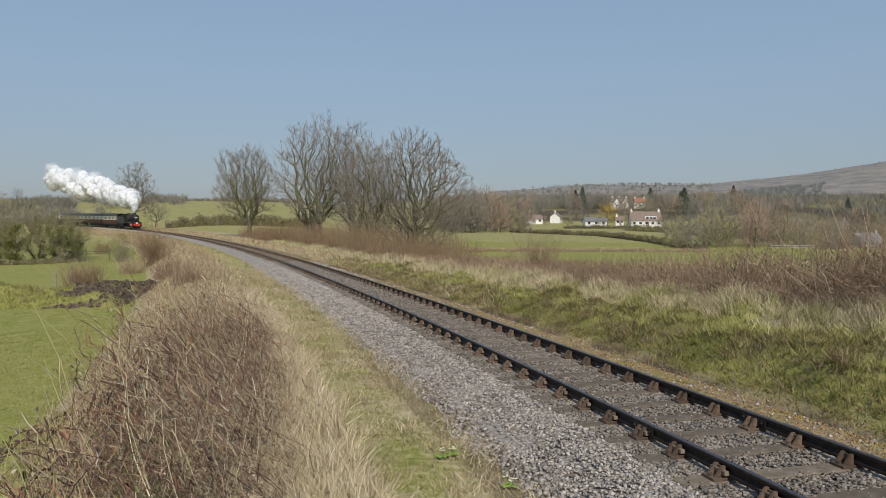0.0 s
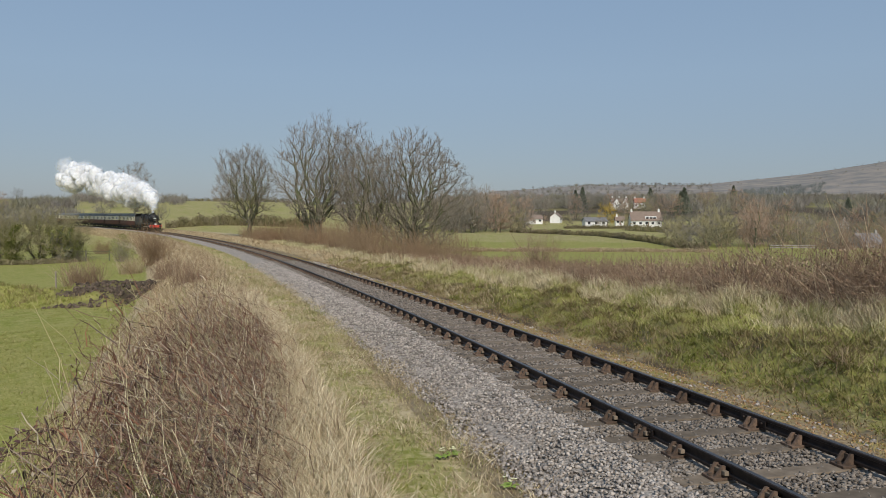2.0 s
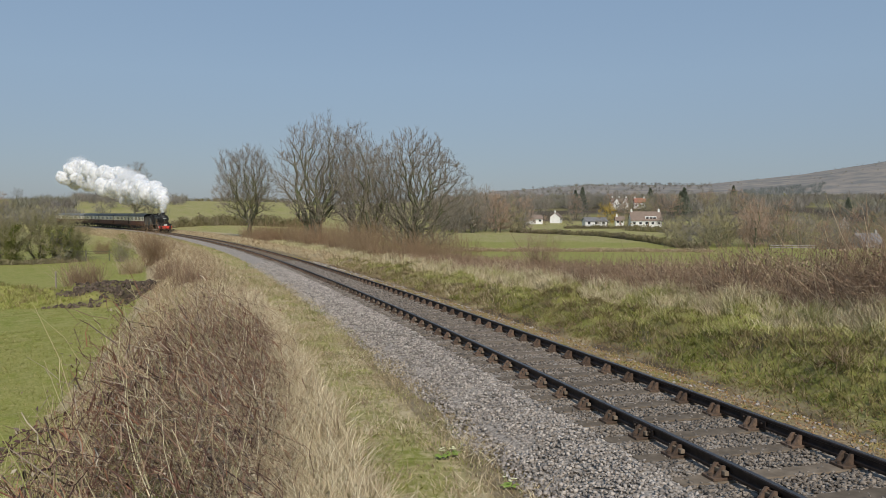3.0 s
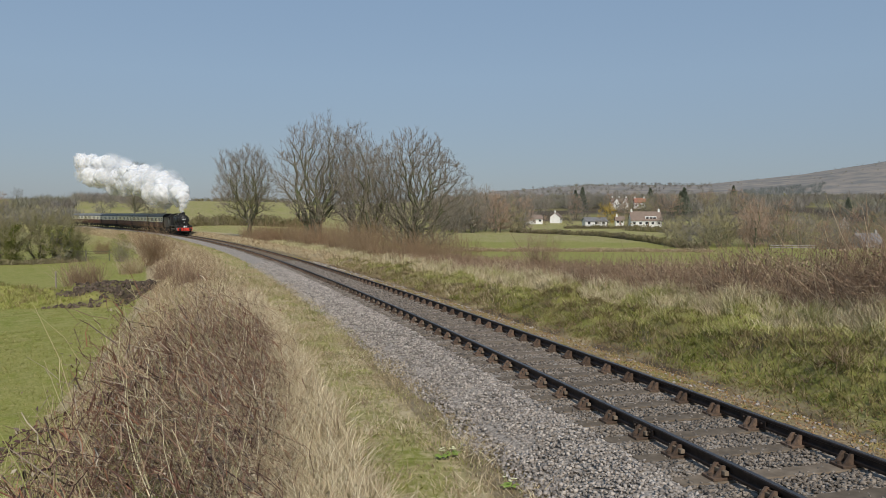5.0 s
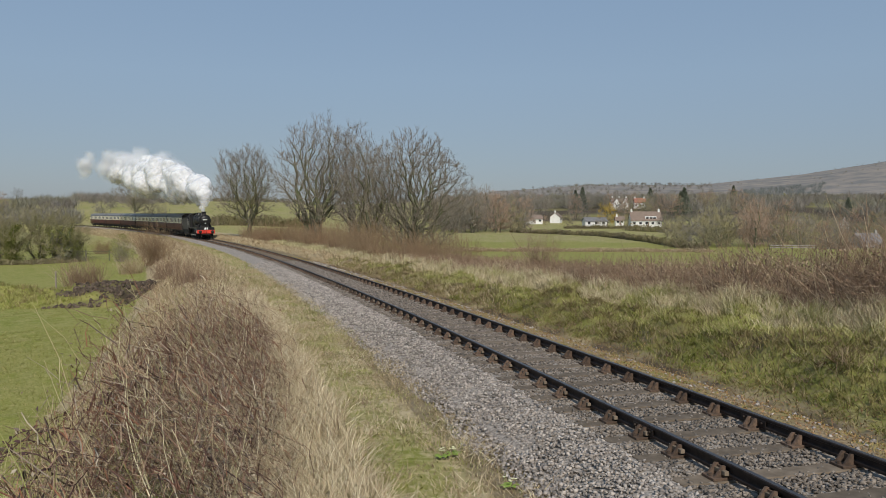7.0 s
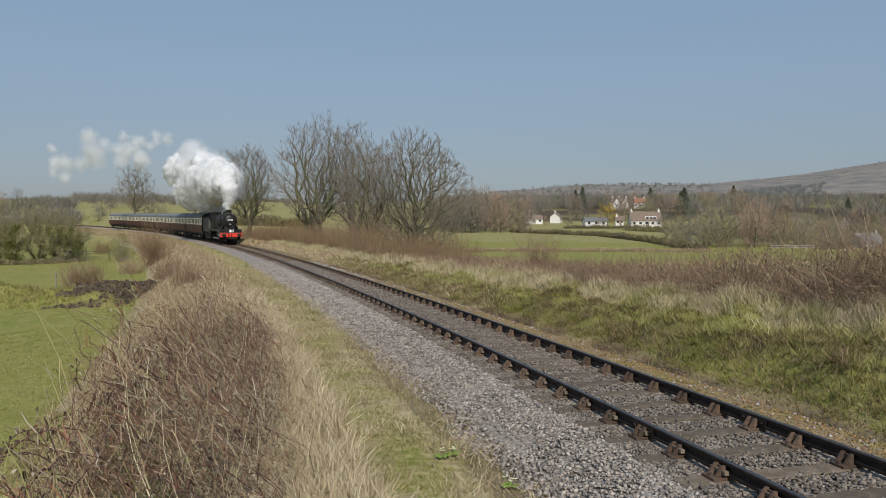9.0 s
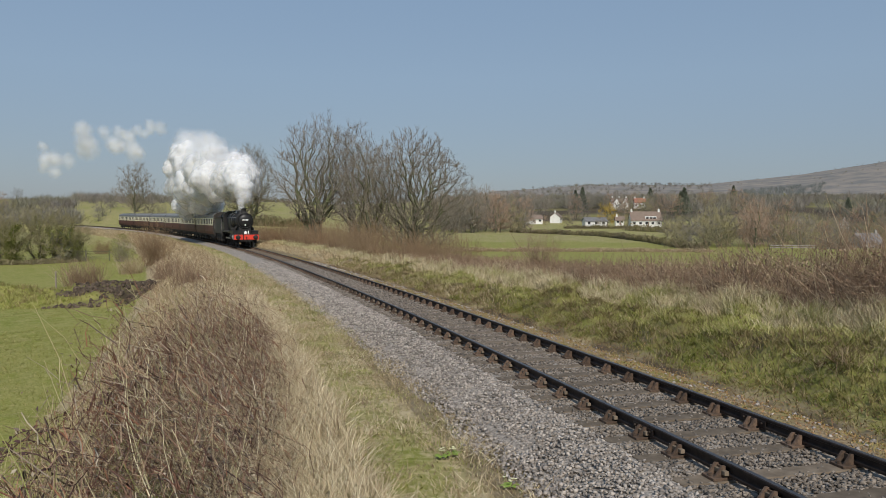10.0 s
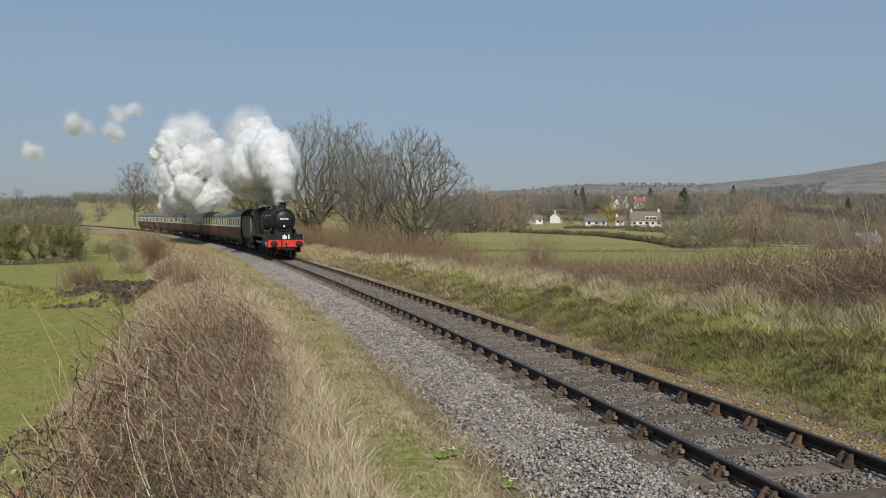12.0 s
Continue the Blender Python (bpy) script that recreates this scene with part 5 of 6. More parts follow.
def build_stones():
    rng = np.random.default_rng(61)
    n = 96000
    s = -1.5 + 52 * rng.uniform(0, 1, n) ** 1.9
    o = rng.uniform(-2.6, 2.4, n)
    o = np.where(o < -2.1, o + 0.12 * np.sin(s * 1.7) * np.cos(s * 0.6), o)
    # the sleepers lie bare at their middles
    k = np.abs((s - 1.81) / 0.7615 - np.round((s - 1.81) / 0.7615)) * 0.7615
    bare = (k < 0.15) & (np.abs(o) < 1.35) & (rng.uniform(0, 1, n) < 0.82)
    on_rail = np.abs(np.abs(o) - 0.7525) < 0.06
    keep = ~bare & ~on_rail & ((o < 0.95) | (rng.uniform(0, 1, n) < 0.05))
    s, o = s[keep], o[keep]
    n = len(s)
    a = np.interp(s, ARC, HEADING)
    x = np.interp(s, ARC, LINE_X) + o * np.sin(a)
    y = np.interp(s, ARC, LINE_Y) - o * np.cos(a)
    z = np.interp(s, ARC, LINE_Z) + np.interp(o, [-2.6, -2.15, -1.75, -1.35, -0.5, 0.5, 1.35, 1.75, 2.2, 2.5], [-0.44, -0.39, -0.225, -0.185, -0.19, -0.19, -0.185, -0.23, -0.35, -0.5])
    size = rng.uniform(0.010, 0.022, n)
    size = np.maximum(size, np.hypot(x, y) * 0.0010)
    gem = np.array([(1, 0, 0), (-1, 0, 0), (0, 1, 0), (0, -1, 0), (0, 0, 1), (0, 0, -1)], float) + 0.25 * rng.normal(0, 1, (6, 3))
    v = (gem[None] + 0.28 * rng.normal(0, 1, (n, 6, 3))) * (size[:, None, None] * 1.25)
    q = rng.normal(0, 1, (n, 4))
    q /= np.linalg.norm(q, axis=1, keepdims=True)
    w, i, j, k = q.T
    R = np.stack([1 - 2 * (j * j + k * k), 2 * (i * j - k * w), 2 * (i * k + j * w), 2 * (i * j + k * w), 1 - 2 * (i * i + k * k), 2 * (j * k - i * w), 2 * (i * k - j * w), 2 * (j * k + i * w), 1 - 2 * (i * i + j * j)], -1).reshape(n, 3, 3)
    v = np.einsum("nij,nkj->nki", R, v)
    v[:, :, 2] *= 0.75
    v += np.stack([x, y, z + rng.uniform(-0.006, 0.014, n)], -1)[:, None]
    f = np.array([(0, 2, 4), (2, 1, 4), (1, 3, 4), (3, 0, 4), (2, 0, 5), (1, 2, 5), (3, 1, 5), (0, 3, 5)])
    inner = np.abs(o) < 1.25
    for mask, mat, label in ((~inner, M_STONE, "loose grey crushed ballast stones on the shoulder"), (inner, M_STONE_DARK, "dusty brown-grey ballast stones between the rails")):
        c = int(mask.sum())
        t = (f[None] + (np.arange(c) * 6)[:, None, None]).reshape(-1, 3)
        stuff("ballast_stones", fast_mesh("ballast_stones", v[mask].reshape(-1, 3), t, mat), label, "ballast")


build_stones()

# ---- steam ----
def steam_material(name, cover):
    m = bpy.data.materials.new(name)
    m.use_nodes = True
    n, l = m.node_tree.nodes, m.node_tree.links
    out = n["Material Output"]
    n.remove(n["Principled BSDF"])
    dif, tra, clear = n.new("ShaderNodeBsdfDiffuse"), n.new("ShaderNodeBsdfTranslucent"), n.new("ShaderNodeBsdfTransparent")
    dif.inputs["Color"].default_value = (0.97, 0.97, 0.97, 1)
    tra.inputs["Color"].default_value = (0.97, 0.97, 0.97, 1)
    mix1, mix2 = n.new("ShaderNodeMixShader"), n.new("ShaderNodeMixShader")
    mix1.inputs[0].default_value = 0.5
    l.new(dif.outputs[0], mix1.inputs[1])
    l.new(tra.outputs[0], mix1.inputs[2])
    tc, nz, mr = n.new("ShaderNodeTexCoord"), n.new("ShaderNodeTexNoise"), n.new("ShaderNodeMapRange")
    nz.inputs["Scale"].default_value, nz.inputs["Detail"].default_value = 1.3, 4
    mr.inputs["From Min"].default_value, mr.inputs["From Max"].default_value = 0.3, 0.7
    mr.inputs["To Min"].default_value, mr.inputs["To Max"].default_value = cover * 0.6, min(cover * 1.35, 1.0)
    l.new(tc.outputs["Object"], nz.inputs["Vector"])
    l.new(nz.outputs["Fac"], mr.inputs["Value"])
    l.new(mr.outputs["Result"], mix2.inputs[0])
    l.new(clear.outputs[0], mix2.inputs[1])
    l.new(mix1.outputs[0], mix2.inputs[2])
    l.new(mix2.outputs[0], out.inputs["Surface"])
    return m


STEAM_SKINS = {
    "dense": [(0.88, 0.985), (0.95, 0.42), (1.02, 0.16)],
    "soft": [(0.62, 0.20), (0.80, 0.14), (0.92, 0.09), (1.03, 0.05)],
    "thin": [(0.5, 0.15), (0.72, 0.10), (0.9, 0.06), (1.05, 0.03)],
}
STEAM_MATS = {c: steam_material("steam", c) for skins in STEAM_SKINS.values() for _, c in skins}
scene.cycles.transparent_max_bounces = 48


def puff_meshes(seed, sort):
    """A billowing lump: an uneven ball of rounded bulges, as nested skins that thicken inwards."""
    rnd = random.Random(seed)
    bm = bmesh.new()
    bmesh.ops.create_icosphere(bm, subdivisions=4, radius=1.0)
    base = [v.co.copy() for v in bm.verts]
    tris = [[v.index for v in f.verts] for f in bm.faces]
    bm.free()
    o = Vector((rnd.uniform(0, 50), rnd.uniform(0, 50), rnd.uniform(0, 50)))
    made = []
    for sc, cover in STEAM_SKINS[sort]:
        vv = []
        for p in base:
            r = 0.80 + 0.26 * noise.noise(p * 1.1 + o) + 0.26 * abs(noise.noise(p * 2.1 + o)) + 0.19 * abs(noise.noise(p * 4.6 + o)) + 0.09 * abs(noise.noise(p * 9 + o))
            vv.append(p * r * sc)
        made.append(Geo().add(vv, tris).mesh("steam_skin", STEAM_MATS[cover], True))
    return made


PUFFS = []


def build_steam():
    shape = {k: [puff_meshes(20 * i + j, k) for j in range(5)] for i, k in enumerate(STEAM_SKINS)}
    rnd = random.Random(77)

    def add(sort, r, kind, **k):
        skins = rnd.choice(shape[sort])
        ob = tagged(new("steam_puff", skins[0]), "white billowing puff of exhaust steam above the train", "steam", "puffs of the exhaust plume")
        ob.scale = (r * rnd.uniform(0.9, 1.15), r * rnd.uniform(0.9, 1.15), r * rnd.uniform(0.85, 1.05))
        for skin in skins[1:]:
            part("veil", skin, None, ob)
        PUFFS.append((ob, r, kind, dict(k, seed=rnd.random() * 1000)))

    # the head of the plume, that stands over the chimney all the while
    for k, (back, up, r) in enumerate(((0, 4.1, 0.36), (0.2, 4.6, 0.5), (0.6, 5.2, 0.8), (1.2, 5.8, 1.1), (2.0, 6.6, 1.45), (3.2, 7.5, 1.75), (4.0, 6.4, 1.6), (5.3, 7.3, 1.95), (6.6, 8.2, 2.0))):
        add("soft" if k < 4 else "dense", r, "head", back=back, up=up, side=rnd.uniform(-0.3, 0.3))
    # the steam that the engine leaves behind; it is overtaken by its own younger steam as it thins away
    te = -7.5
    while te < 0:
        for core in (True, True, False) if rnd.random() < 0.75 else (True, True):
            a, h = rnd.uniform(0, 6.28), rnd.uniform(0.05, 1) ** 0.7
            big = rnd.random() < 0.72
            add("dense" if core else "soft", rnd.uniform(1.45, 2.5) * (1.0 if core else 1.15), "shed", te=te + rnd.uniform(0, 0.25), side=h * math.cos(a) * 2.6, lift=h * math.sin(a) * 2.6,
                last=rnd.uniform(7.2, 9.1) if big else rnd.uniform(10.8, 11.9), low=-2.6 if core and big and rnd.random() < 0.3 else -0.8)
        te += 0.165
    # scraps that drift off by themselves
    for te, (x1, z1), (x2, z2), size in ((3.6, (250, 256), (228, 203), 1.0), (2.4, (232, 268), (205, 238), 1.25), (1.3, (172, 262), (140, 225), 1.5), (0.0, (95, 286), (55, 270), 1.2)):
        for _ in range(8):
            off = Vector((rnd.gauss(0, 1.4), rnd.gauss(0, 1), rnd.gauss(0, 0.9)))
            add("thin", size * rnd.uniform(1.1, 1.9), "scrap", te=te, off=off, a=sky_point(x1, z1, 175), b=sky_point(x2, z2, 175))


def sky_point(u, v, depth):
    """A place at that depth, across and up by the tangents of its bearing."""
    return Vector(((u - 784) / 1371 * depth, depth, EYE[2] + (385 - v) / 1371 * depth))


build_steam()


def plume(te, t, side, lift, late):
    """Where steam of the time te stands at the time t: it waits in the head, then stays behind, rises and drifts."""
    age = t - te
    if age <= 0:
        return line_at(train_s(t) + 8.4, -side * 0.30, 7.4 + lift * 0.28)
    grow = 1 - math.exp(-age / 1.3)
    spread = 0.3 + (1.15 if late else 0.95) * grow
    wind, rise = (-0.9, 1.1) if late else (-1.5, 1.3)
    p = line_at(train_s(te) + 8.4 - 2.5 * grow, -side * spread, 7.4 + lift * spread * (1.3 if late else 1.0) + rise * age)
    return p + Vector((wind * age, 0, 0))


def puff_place(kind, k, t):
    wob = math.sin(t * 3.2 + k["seed"])
    if kind == "head":
        return line_at(train_s(t) + 1.95 + k["back"], -k["side"] + 0.1 * wob, k["up"] + 0.12 * wob)
    if kind == "scrap":
        p = plume(k["te"], t, k["off"].x, k["off"].z, False)
        q = k["a"] + (k["b"] - k["a"]) * ((t - 9.5) / 2.5) + k["off"] * (2.2 - 0.56 * max(t - 9.5, 0))
        f = smooth(np.array([t]), 6.0, 9.3)[0]
        return p * float(1 - f) + q * float(f)
    first, again = k["te"], k["te"] + 7.5
    # slide forwards within the plume to be shed once more
    f = smooth(np.array([t]), first + 6.0, first + 8.0)[0]
    start = min(max(again + 3.2, 6.4), 8.0)
    g = smooth(np.array([t]), start, start + 1.9)[0]
    te = first + 7.5 * f
    te = te + (k["last"] - te) * g
    shrink = 1 - 0.55 * (4 * f * (1 - f) + 4 * g * (1 - g))
    return plume(te, t, k["side"] * shrink, k["lift"] * shrink + k["low"] * float(g) * min(max(t - te, 0) / 3.5, 1), g > 0.5)


def steam_rows(ob, r, kind, k):
    rows = []
    for i in range(37):
        t = i / 3
        p = puff_place(kind, k, t)
        a = k["seed"]
        rows.append((t, pose(p.x, p.y, p.z, 40 * math.sin(a) + 9 * t * math.sin(a * 3), 9 * t * math.cos(a), a * 57 % 360 + 12 * t)))
    return rows


# ---- hedges, woods and the village ----
def hedge(name, label, mat, points, height, width, n, seed, twig=0.03, category="hedge"):
    """A hedge of upright twigs along a line of places."""
    rng = np.random.default_rng(seed)
    pts = np.array(points, float)
    seg = np.linalg.norm(np.diff(pts, axis=0), axis=1)
    cum = np.concatenate([[0], np.cumsum(seg)])
    t = rng.uniform(0, cum[-1], n)
    x, y = np.interp(t, cum, pts[:, 0]), np.interp(t, cum, pts[:, 1])
    x, y = x + rng.uniform(-width / 2, width / 2, n), y + rng.uniform(-width / 2, width / 2, n)
    z = ground_z(x, y) - 0.1
    h = height * rng.uniform(0.6, 1.1, n) * (1 + 0.5 * lumps(x, y, 4.0, seed))
    v, f = blade_arrays(np.stack([x, y, z], -1), h, np.full(n, twig * 2.2), rng.uniform(0, 0.3, n), rng.uniform(0, 0.2, n), rng)
    k = n
    p = np.stack([x, y, z + h * rng.uniform(0.1, 0.95, n)], -1)
    a = rng.normal(0, 1, (k, 3)) * twig * 4
    b = rng.normal(0, 1, (k, 3)) * twig * 4
    v2 = np.stack([p - a, p + b, p + a], 1).reshape(-1, 3)
    f2 = np.arange(k * 3).reshape(-1, 3) + len(v)
    return stuff(name, fast_mesh(name, np.concatenate([v, v2]), np.concatenate([f, f2]), mat), label, category)


hedge("field_hedge", "low tan hedge of dead grass between two fields", M_STRAW, [ray_xy(760, 128), ray_xy(1000, 127), ray_xy(1260, 124)], 0.75, 1.2, 6500, 71, 0.022)
hedge("field_hedge", "dark clipped hedge along the far side of a field", M_HEDGE, [ray_xy(905, 262), ray_xy(1060, 212), ray_xy(1150, 168), ray_xy(1245, 127)], 1.5, 1.6, 7000, 72, 0.05)
hedge("field_hedge", "dark hedge in front of the village gardens", M_HEDGE, [ray_xy(1000, 330), ray_xy(1130, 330)], 1.6, 1.5, 1800, 73, 0.05)
hedge("scrub_thicket", "dark scrub below the village houses", M_HEDGE, [ray_xy(1120, 300), ray_xy(1185, 270), ray_xy(1300, 200)], 2.2, 9, 4000, 74, 0.07, "scrub")
hedge("field_hedge", "dark hedge across the pasture behind the train", M_HEDGE, [ray_xy(300, 262), ray_xy(420, 250), ray_xy(560, 245)], 3.2, 3.5, 3500, 75, 0.07)
hedge("field_hedge", "hedge on the skyline of the pasture", M_HEDGE, [ray_xy(-100, 620), ray_xy(300, 610), ray_xy(540, 600)], 3.0, 4, 3000, 76, 0.12)
hedge("hill_hedge", "dark hedge on the far hillside", M_HEDGE, [ray_xy(1240, 1150), ray_xy(1420, 1250), ray_xy(1600, 1200)], 7.0, 14, 3000, 77, 0.35)


def tree_kinds():
    kinds = []
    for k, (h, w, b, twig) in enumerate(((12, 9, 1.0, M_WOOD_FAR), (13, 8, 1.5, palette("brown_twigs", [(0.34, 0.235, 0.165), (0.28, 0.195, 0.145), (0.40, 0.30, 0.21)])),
                                          (11, 10, 0.6, M_OLIVE), (12, 8.5, 1.0, M_TWIG))):
        thick, fine = crown_tree(200 + k, h, w, b, 100, twig_r=0.032, twig_n=7, twig_len=(0.6, 1.7), trunk_r=0.22, leaf_r=0.03, simple=True)
        e = thing("bare_tree", "bare grey-brown woodland tree in the valley", "tree", "woodland trees")
        part("trunk", thick, M_BARK, e)
        part("crown", fine, twig, e)
        kinds.append(e)
    return kinds


KINDS = tree_kinds()
PLACED = set()


def plant(kind, x, y, height, label=""):
    m = pose(x, y, at_ground(x, y) - 0.3, 0, 0, (x * 37 + y * 11) % 360) @ Matrix.Diagonal((height / 12 * 1.05, height / 12 * 1.05, height / 12, 1))
    if kind not in PLACED:
        PLACED.add(kind)
        KINDS[kind].matrix_basis = m
        return KINDS[kind]
    e = copy_thing(KINDS[kind], Matrix())
    e.matrix_basis = m
    return e


def build_woods():
    rnd = random.Random(91)
    # wood beside the far field
    for _ in range(40):
        plant(rnd.randrange(4), *ray_xy(rnd.uniform(770, 935), rnd.uniform(255, 330)), rnd.uniform(9, 15))
    # willows and ash beyond the near field
    for _ in range(88):
        u = rnd.uniform(1180, 1510)
        kind = rnd.choice((2, 2, 0)) if u < 1290 else rnd.choice((1, 1, 3, 2)) if u < 1420 else rnd.randrange(4)
        plant(kind, *ray_xy(u, rnd.uniform(140, 215)), rnd.uniform(5.5, 9.6) * (0.75 if u < 1215 else 1 if u < 1420 else 0.72))
    for u in (812, 824, 835, 846, 858):
        plant(rnd.choice((0, 3)), *ray_xy(u, rnd.uniform(250, 285)), rnd.uniform(14, 17))
    # trees among the houses and on the rising ground
    for _ in range(96):
        u = rnd.uniform(840, 1320)
        plant(rnd.randrange(4), *ray_xy(u, rnd.uniform(420, 760)), rnd.uniform(9, 15))
    for _ in range(40):
        plant(rnd.randrange(4), *ray_xy(rnd.uniform(1400, 1600), rnd.uniform(300, 440)), rnd.uniform(7, 11))
    for u, d in ((925, 400), (965, 405), (1003, 400), (1012, 415), (1065, 330), (1110, 345), (1172, 352), (1080, 520), (1118, 530), (1060, 500), (1150, 480)):
        plant(rnd.randrange(4), *ray_xy(u, d), rnd.uniform(5, 8))
    # behind the pasture
    for _ in range(16):
        plant(rnd.randrange(4), *ray_xy(rnd.uniform(-60, 260), rnd.uniform(300, 420)), rnd.uniform(7, 12))


build_woods()


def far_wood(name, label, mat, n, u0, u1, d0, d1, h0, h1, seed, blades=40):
    rng = np.random.default_rng(seed)
    u, d = rng.uniform(u0, u1, n), rng.uniform(d0, d1, n)
    x, y = (u - 784) / 1371 * d, d
    z = ground_z(x, y)
    h = rng.uniform(h0, h1, n)
    base = np.repeat(np.stack([x, y, z], -1), blades, axis=0)
    hh = np.repeat(h, blades) * rng.uniform(0.35, 0.7, n * blades)
    base[:, 2] += np.repeat(h, blades) * rng.uniform(0, 0.35, n * blades)
    base += rng.normal(0, 1, base.shape) * (np.repeat(h, blades) * 0.16)[:, None] * np.array([1, 1, 0])
    v, f = blade_arrays(base, hh, np.repeat(h, blades) * 0.035, rng.uniform(0, 0.9, len(hh)), rng.uniform(0, 0.5, len(hh)), rng)
    return stuff(name, fast_mesh(name, v, f, mat), label, "woodland")


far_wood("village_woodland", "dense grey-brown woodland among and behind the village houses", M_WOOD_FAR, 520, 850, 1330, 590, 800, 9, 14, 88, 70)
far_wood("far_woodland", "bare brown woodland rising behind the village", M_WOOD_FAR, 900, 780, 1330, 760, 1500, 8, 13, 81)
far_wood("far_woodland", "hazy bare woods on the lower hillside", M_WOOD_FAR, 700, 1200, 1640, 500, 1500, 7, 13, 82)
# conifer green lightened to grey: the haze is painted into this palette
far_wood("hill_woodland", "plantation on the lower slope of the distant hill, its green paled by haze", palette("hazy_plantation", [(0.15, 0.165, 0.155), (0.19, 0.20, 0.185)]), 260, 1290, 1460, 1650, 1950, 9, 15, 83, 30)
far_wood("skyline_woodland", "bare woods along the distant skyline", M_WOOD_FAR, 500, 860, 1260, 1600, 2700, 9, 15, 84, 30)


far_wood("moor_bushes", "dark scattered bushes on the distant moor", M_HEDGE, 110, 1240, 1640, 1750, 2900, 4, 9, 85, 16)


far_wood("copse", "bare brown copse at the edge of the pasture", M_WOOD_FAR, 200, -60, 135, 270, 430, 4, 8, 86, 90)
far_wood("copse", "line of bare brown trees along the skyline of the pasture", M_WOOD_FAR, 120, 130, 330, 470, 600, 5, 9, 87, 50)


def build_conifer(x, y, height, seed, label):
    rng = np.random.default_rng(seed)
    e = thing("conifer", label, "tree", m=pose(x, y, at_ground(x, y) - 0.2))
    part("trunk", Geo().tube([Vector((0, 0, 0)), Vector((0, 0, height * 0.9))], [height * 0.025, height * 0.006], 6), M_BARK, e)
    n = 1500
    t = rng.uniform(0.08, 1, n) ** 0.8
    r = height * 0.33 * (1.05 - t) * rng.uniform(0.3, 1.1, n)
    a = rng.uniform(0, 6.28, n)
    pts = np.stack([r * np.cos(a), r * np.sin(a), t * height - 0.25 * r], -1)
    ob = leaves("crown", "dark evergreen foliage", "", M_CONIFER, pts, height * 0.05, rng)
    ob.parent = e


for u, d, h, k in ((1018, 560, 15, 1), (1030, 570, 17, 2), (1204, 480, 15, 3), (1210, 490, 17, 4), (1297, 640, 17, 5), (1500, 520, 12, 6), (1545, 430, 8, 7), (1150, 640, 16, 8)):
    build_conifer(*ray_xy(u, d), h, 300 + k, "dark evergreen conifer among the village trees")


def build_willow(x, y, height, seed, label):
    rng = np.random.default_rng(seed)
    thick, fine = crown_tree(seed, height, height * 0.95, height * 0.12, 130, twig_r=0.06, twig_n=9, twig_len=(0.8, 2.0), trunk_r=0.25, leaf_r=0.04)
    e = thing("willow_tree", label, "tree", m=pose(x, y, at_ground(x, y) - 0.2))
    part("trunk", thick, M_BARK, e)
    part("crown", fine, M_WILLOW, e)


build_willow(*ray_xy(1075, 395), 11.5, 401, "golden yellow willow beside the white cottage")

M_WALL = material("white_render", (0.62, 0.61, 0.58), (0.74, 0.73, 0.70), 0.8, 0.9)
M_STONEWALL = material("grey_stone_wall", (0.26, 0.24, 0.22), (0.38, 0.35, 0.32), 2.0, 0.9)
M_TILES = material("brown_roof_tiles", (0.16, 0.12, 0.095), (0.24, 0.18, 0.14), 1.5, 0.85)
M_SLATE = material("grey_slates", (0.13, 0.125, 0.125), (0.19, 0.185, 0.18), 1.5, 0.7)
M_REDTILE = material("red_roof_tiles", (0.26, 0.11, 0.075), (0.36, 0.16, 0.11), 1.5, 0.85)


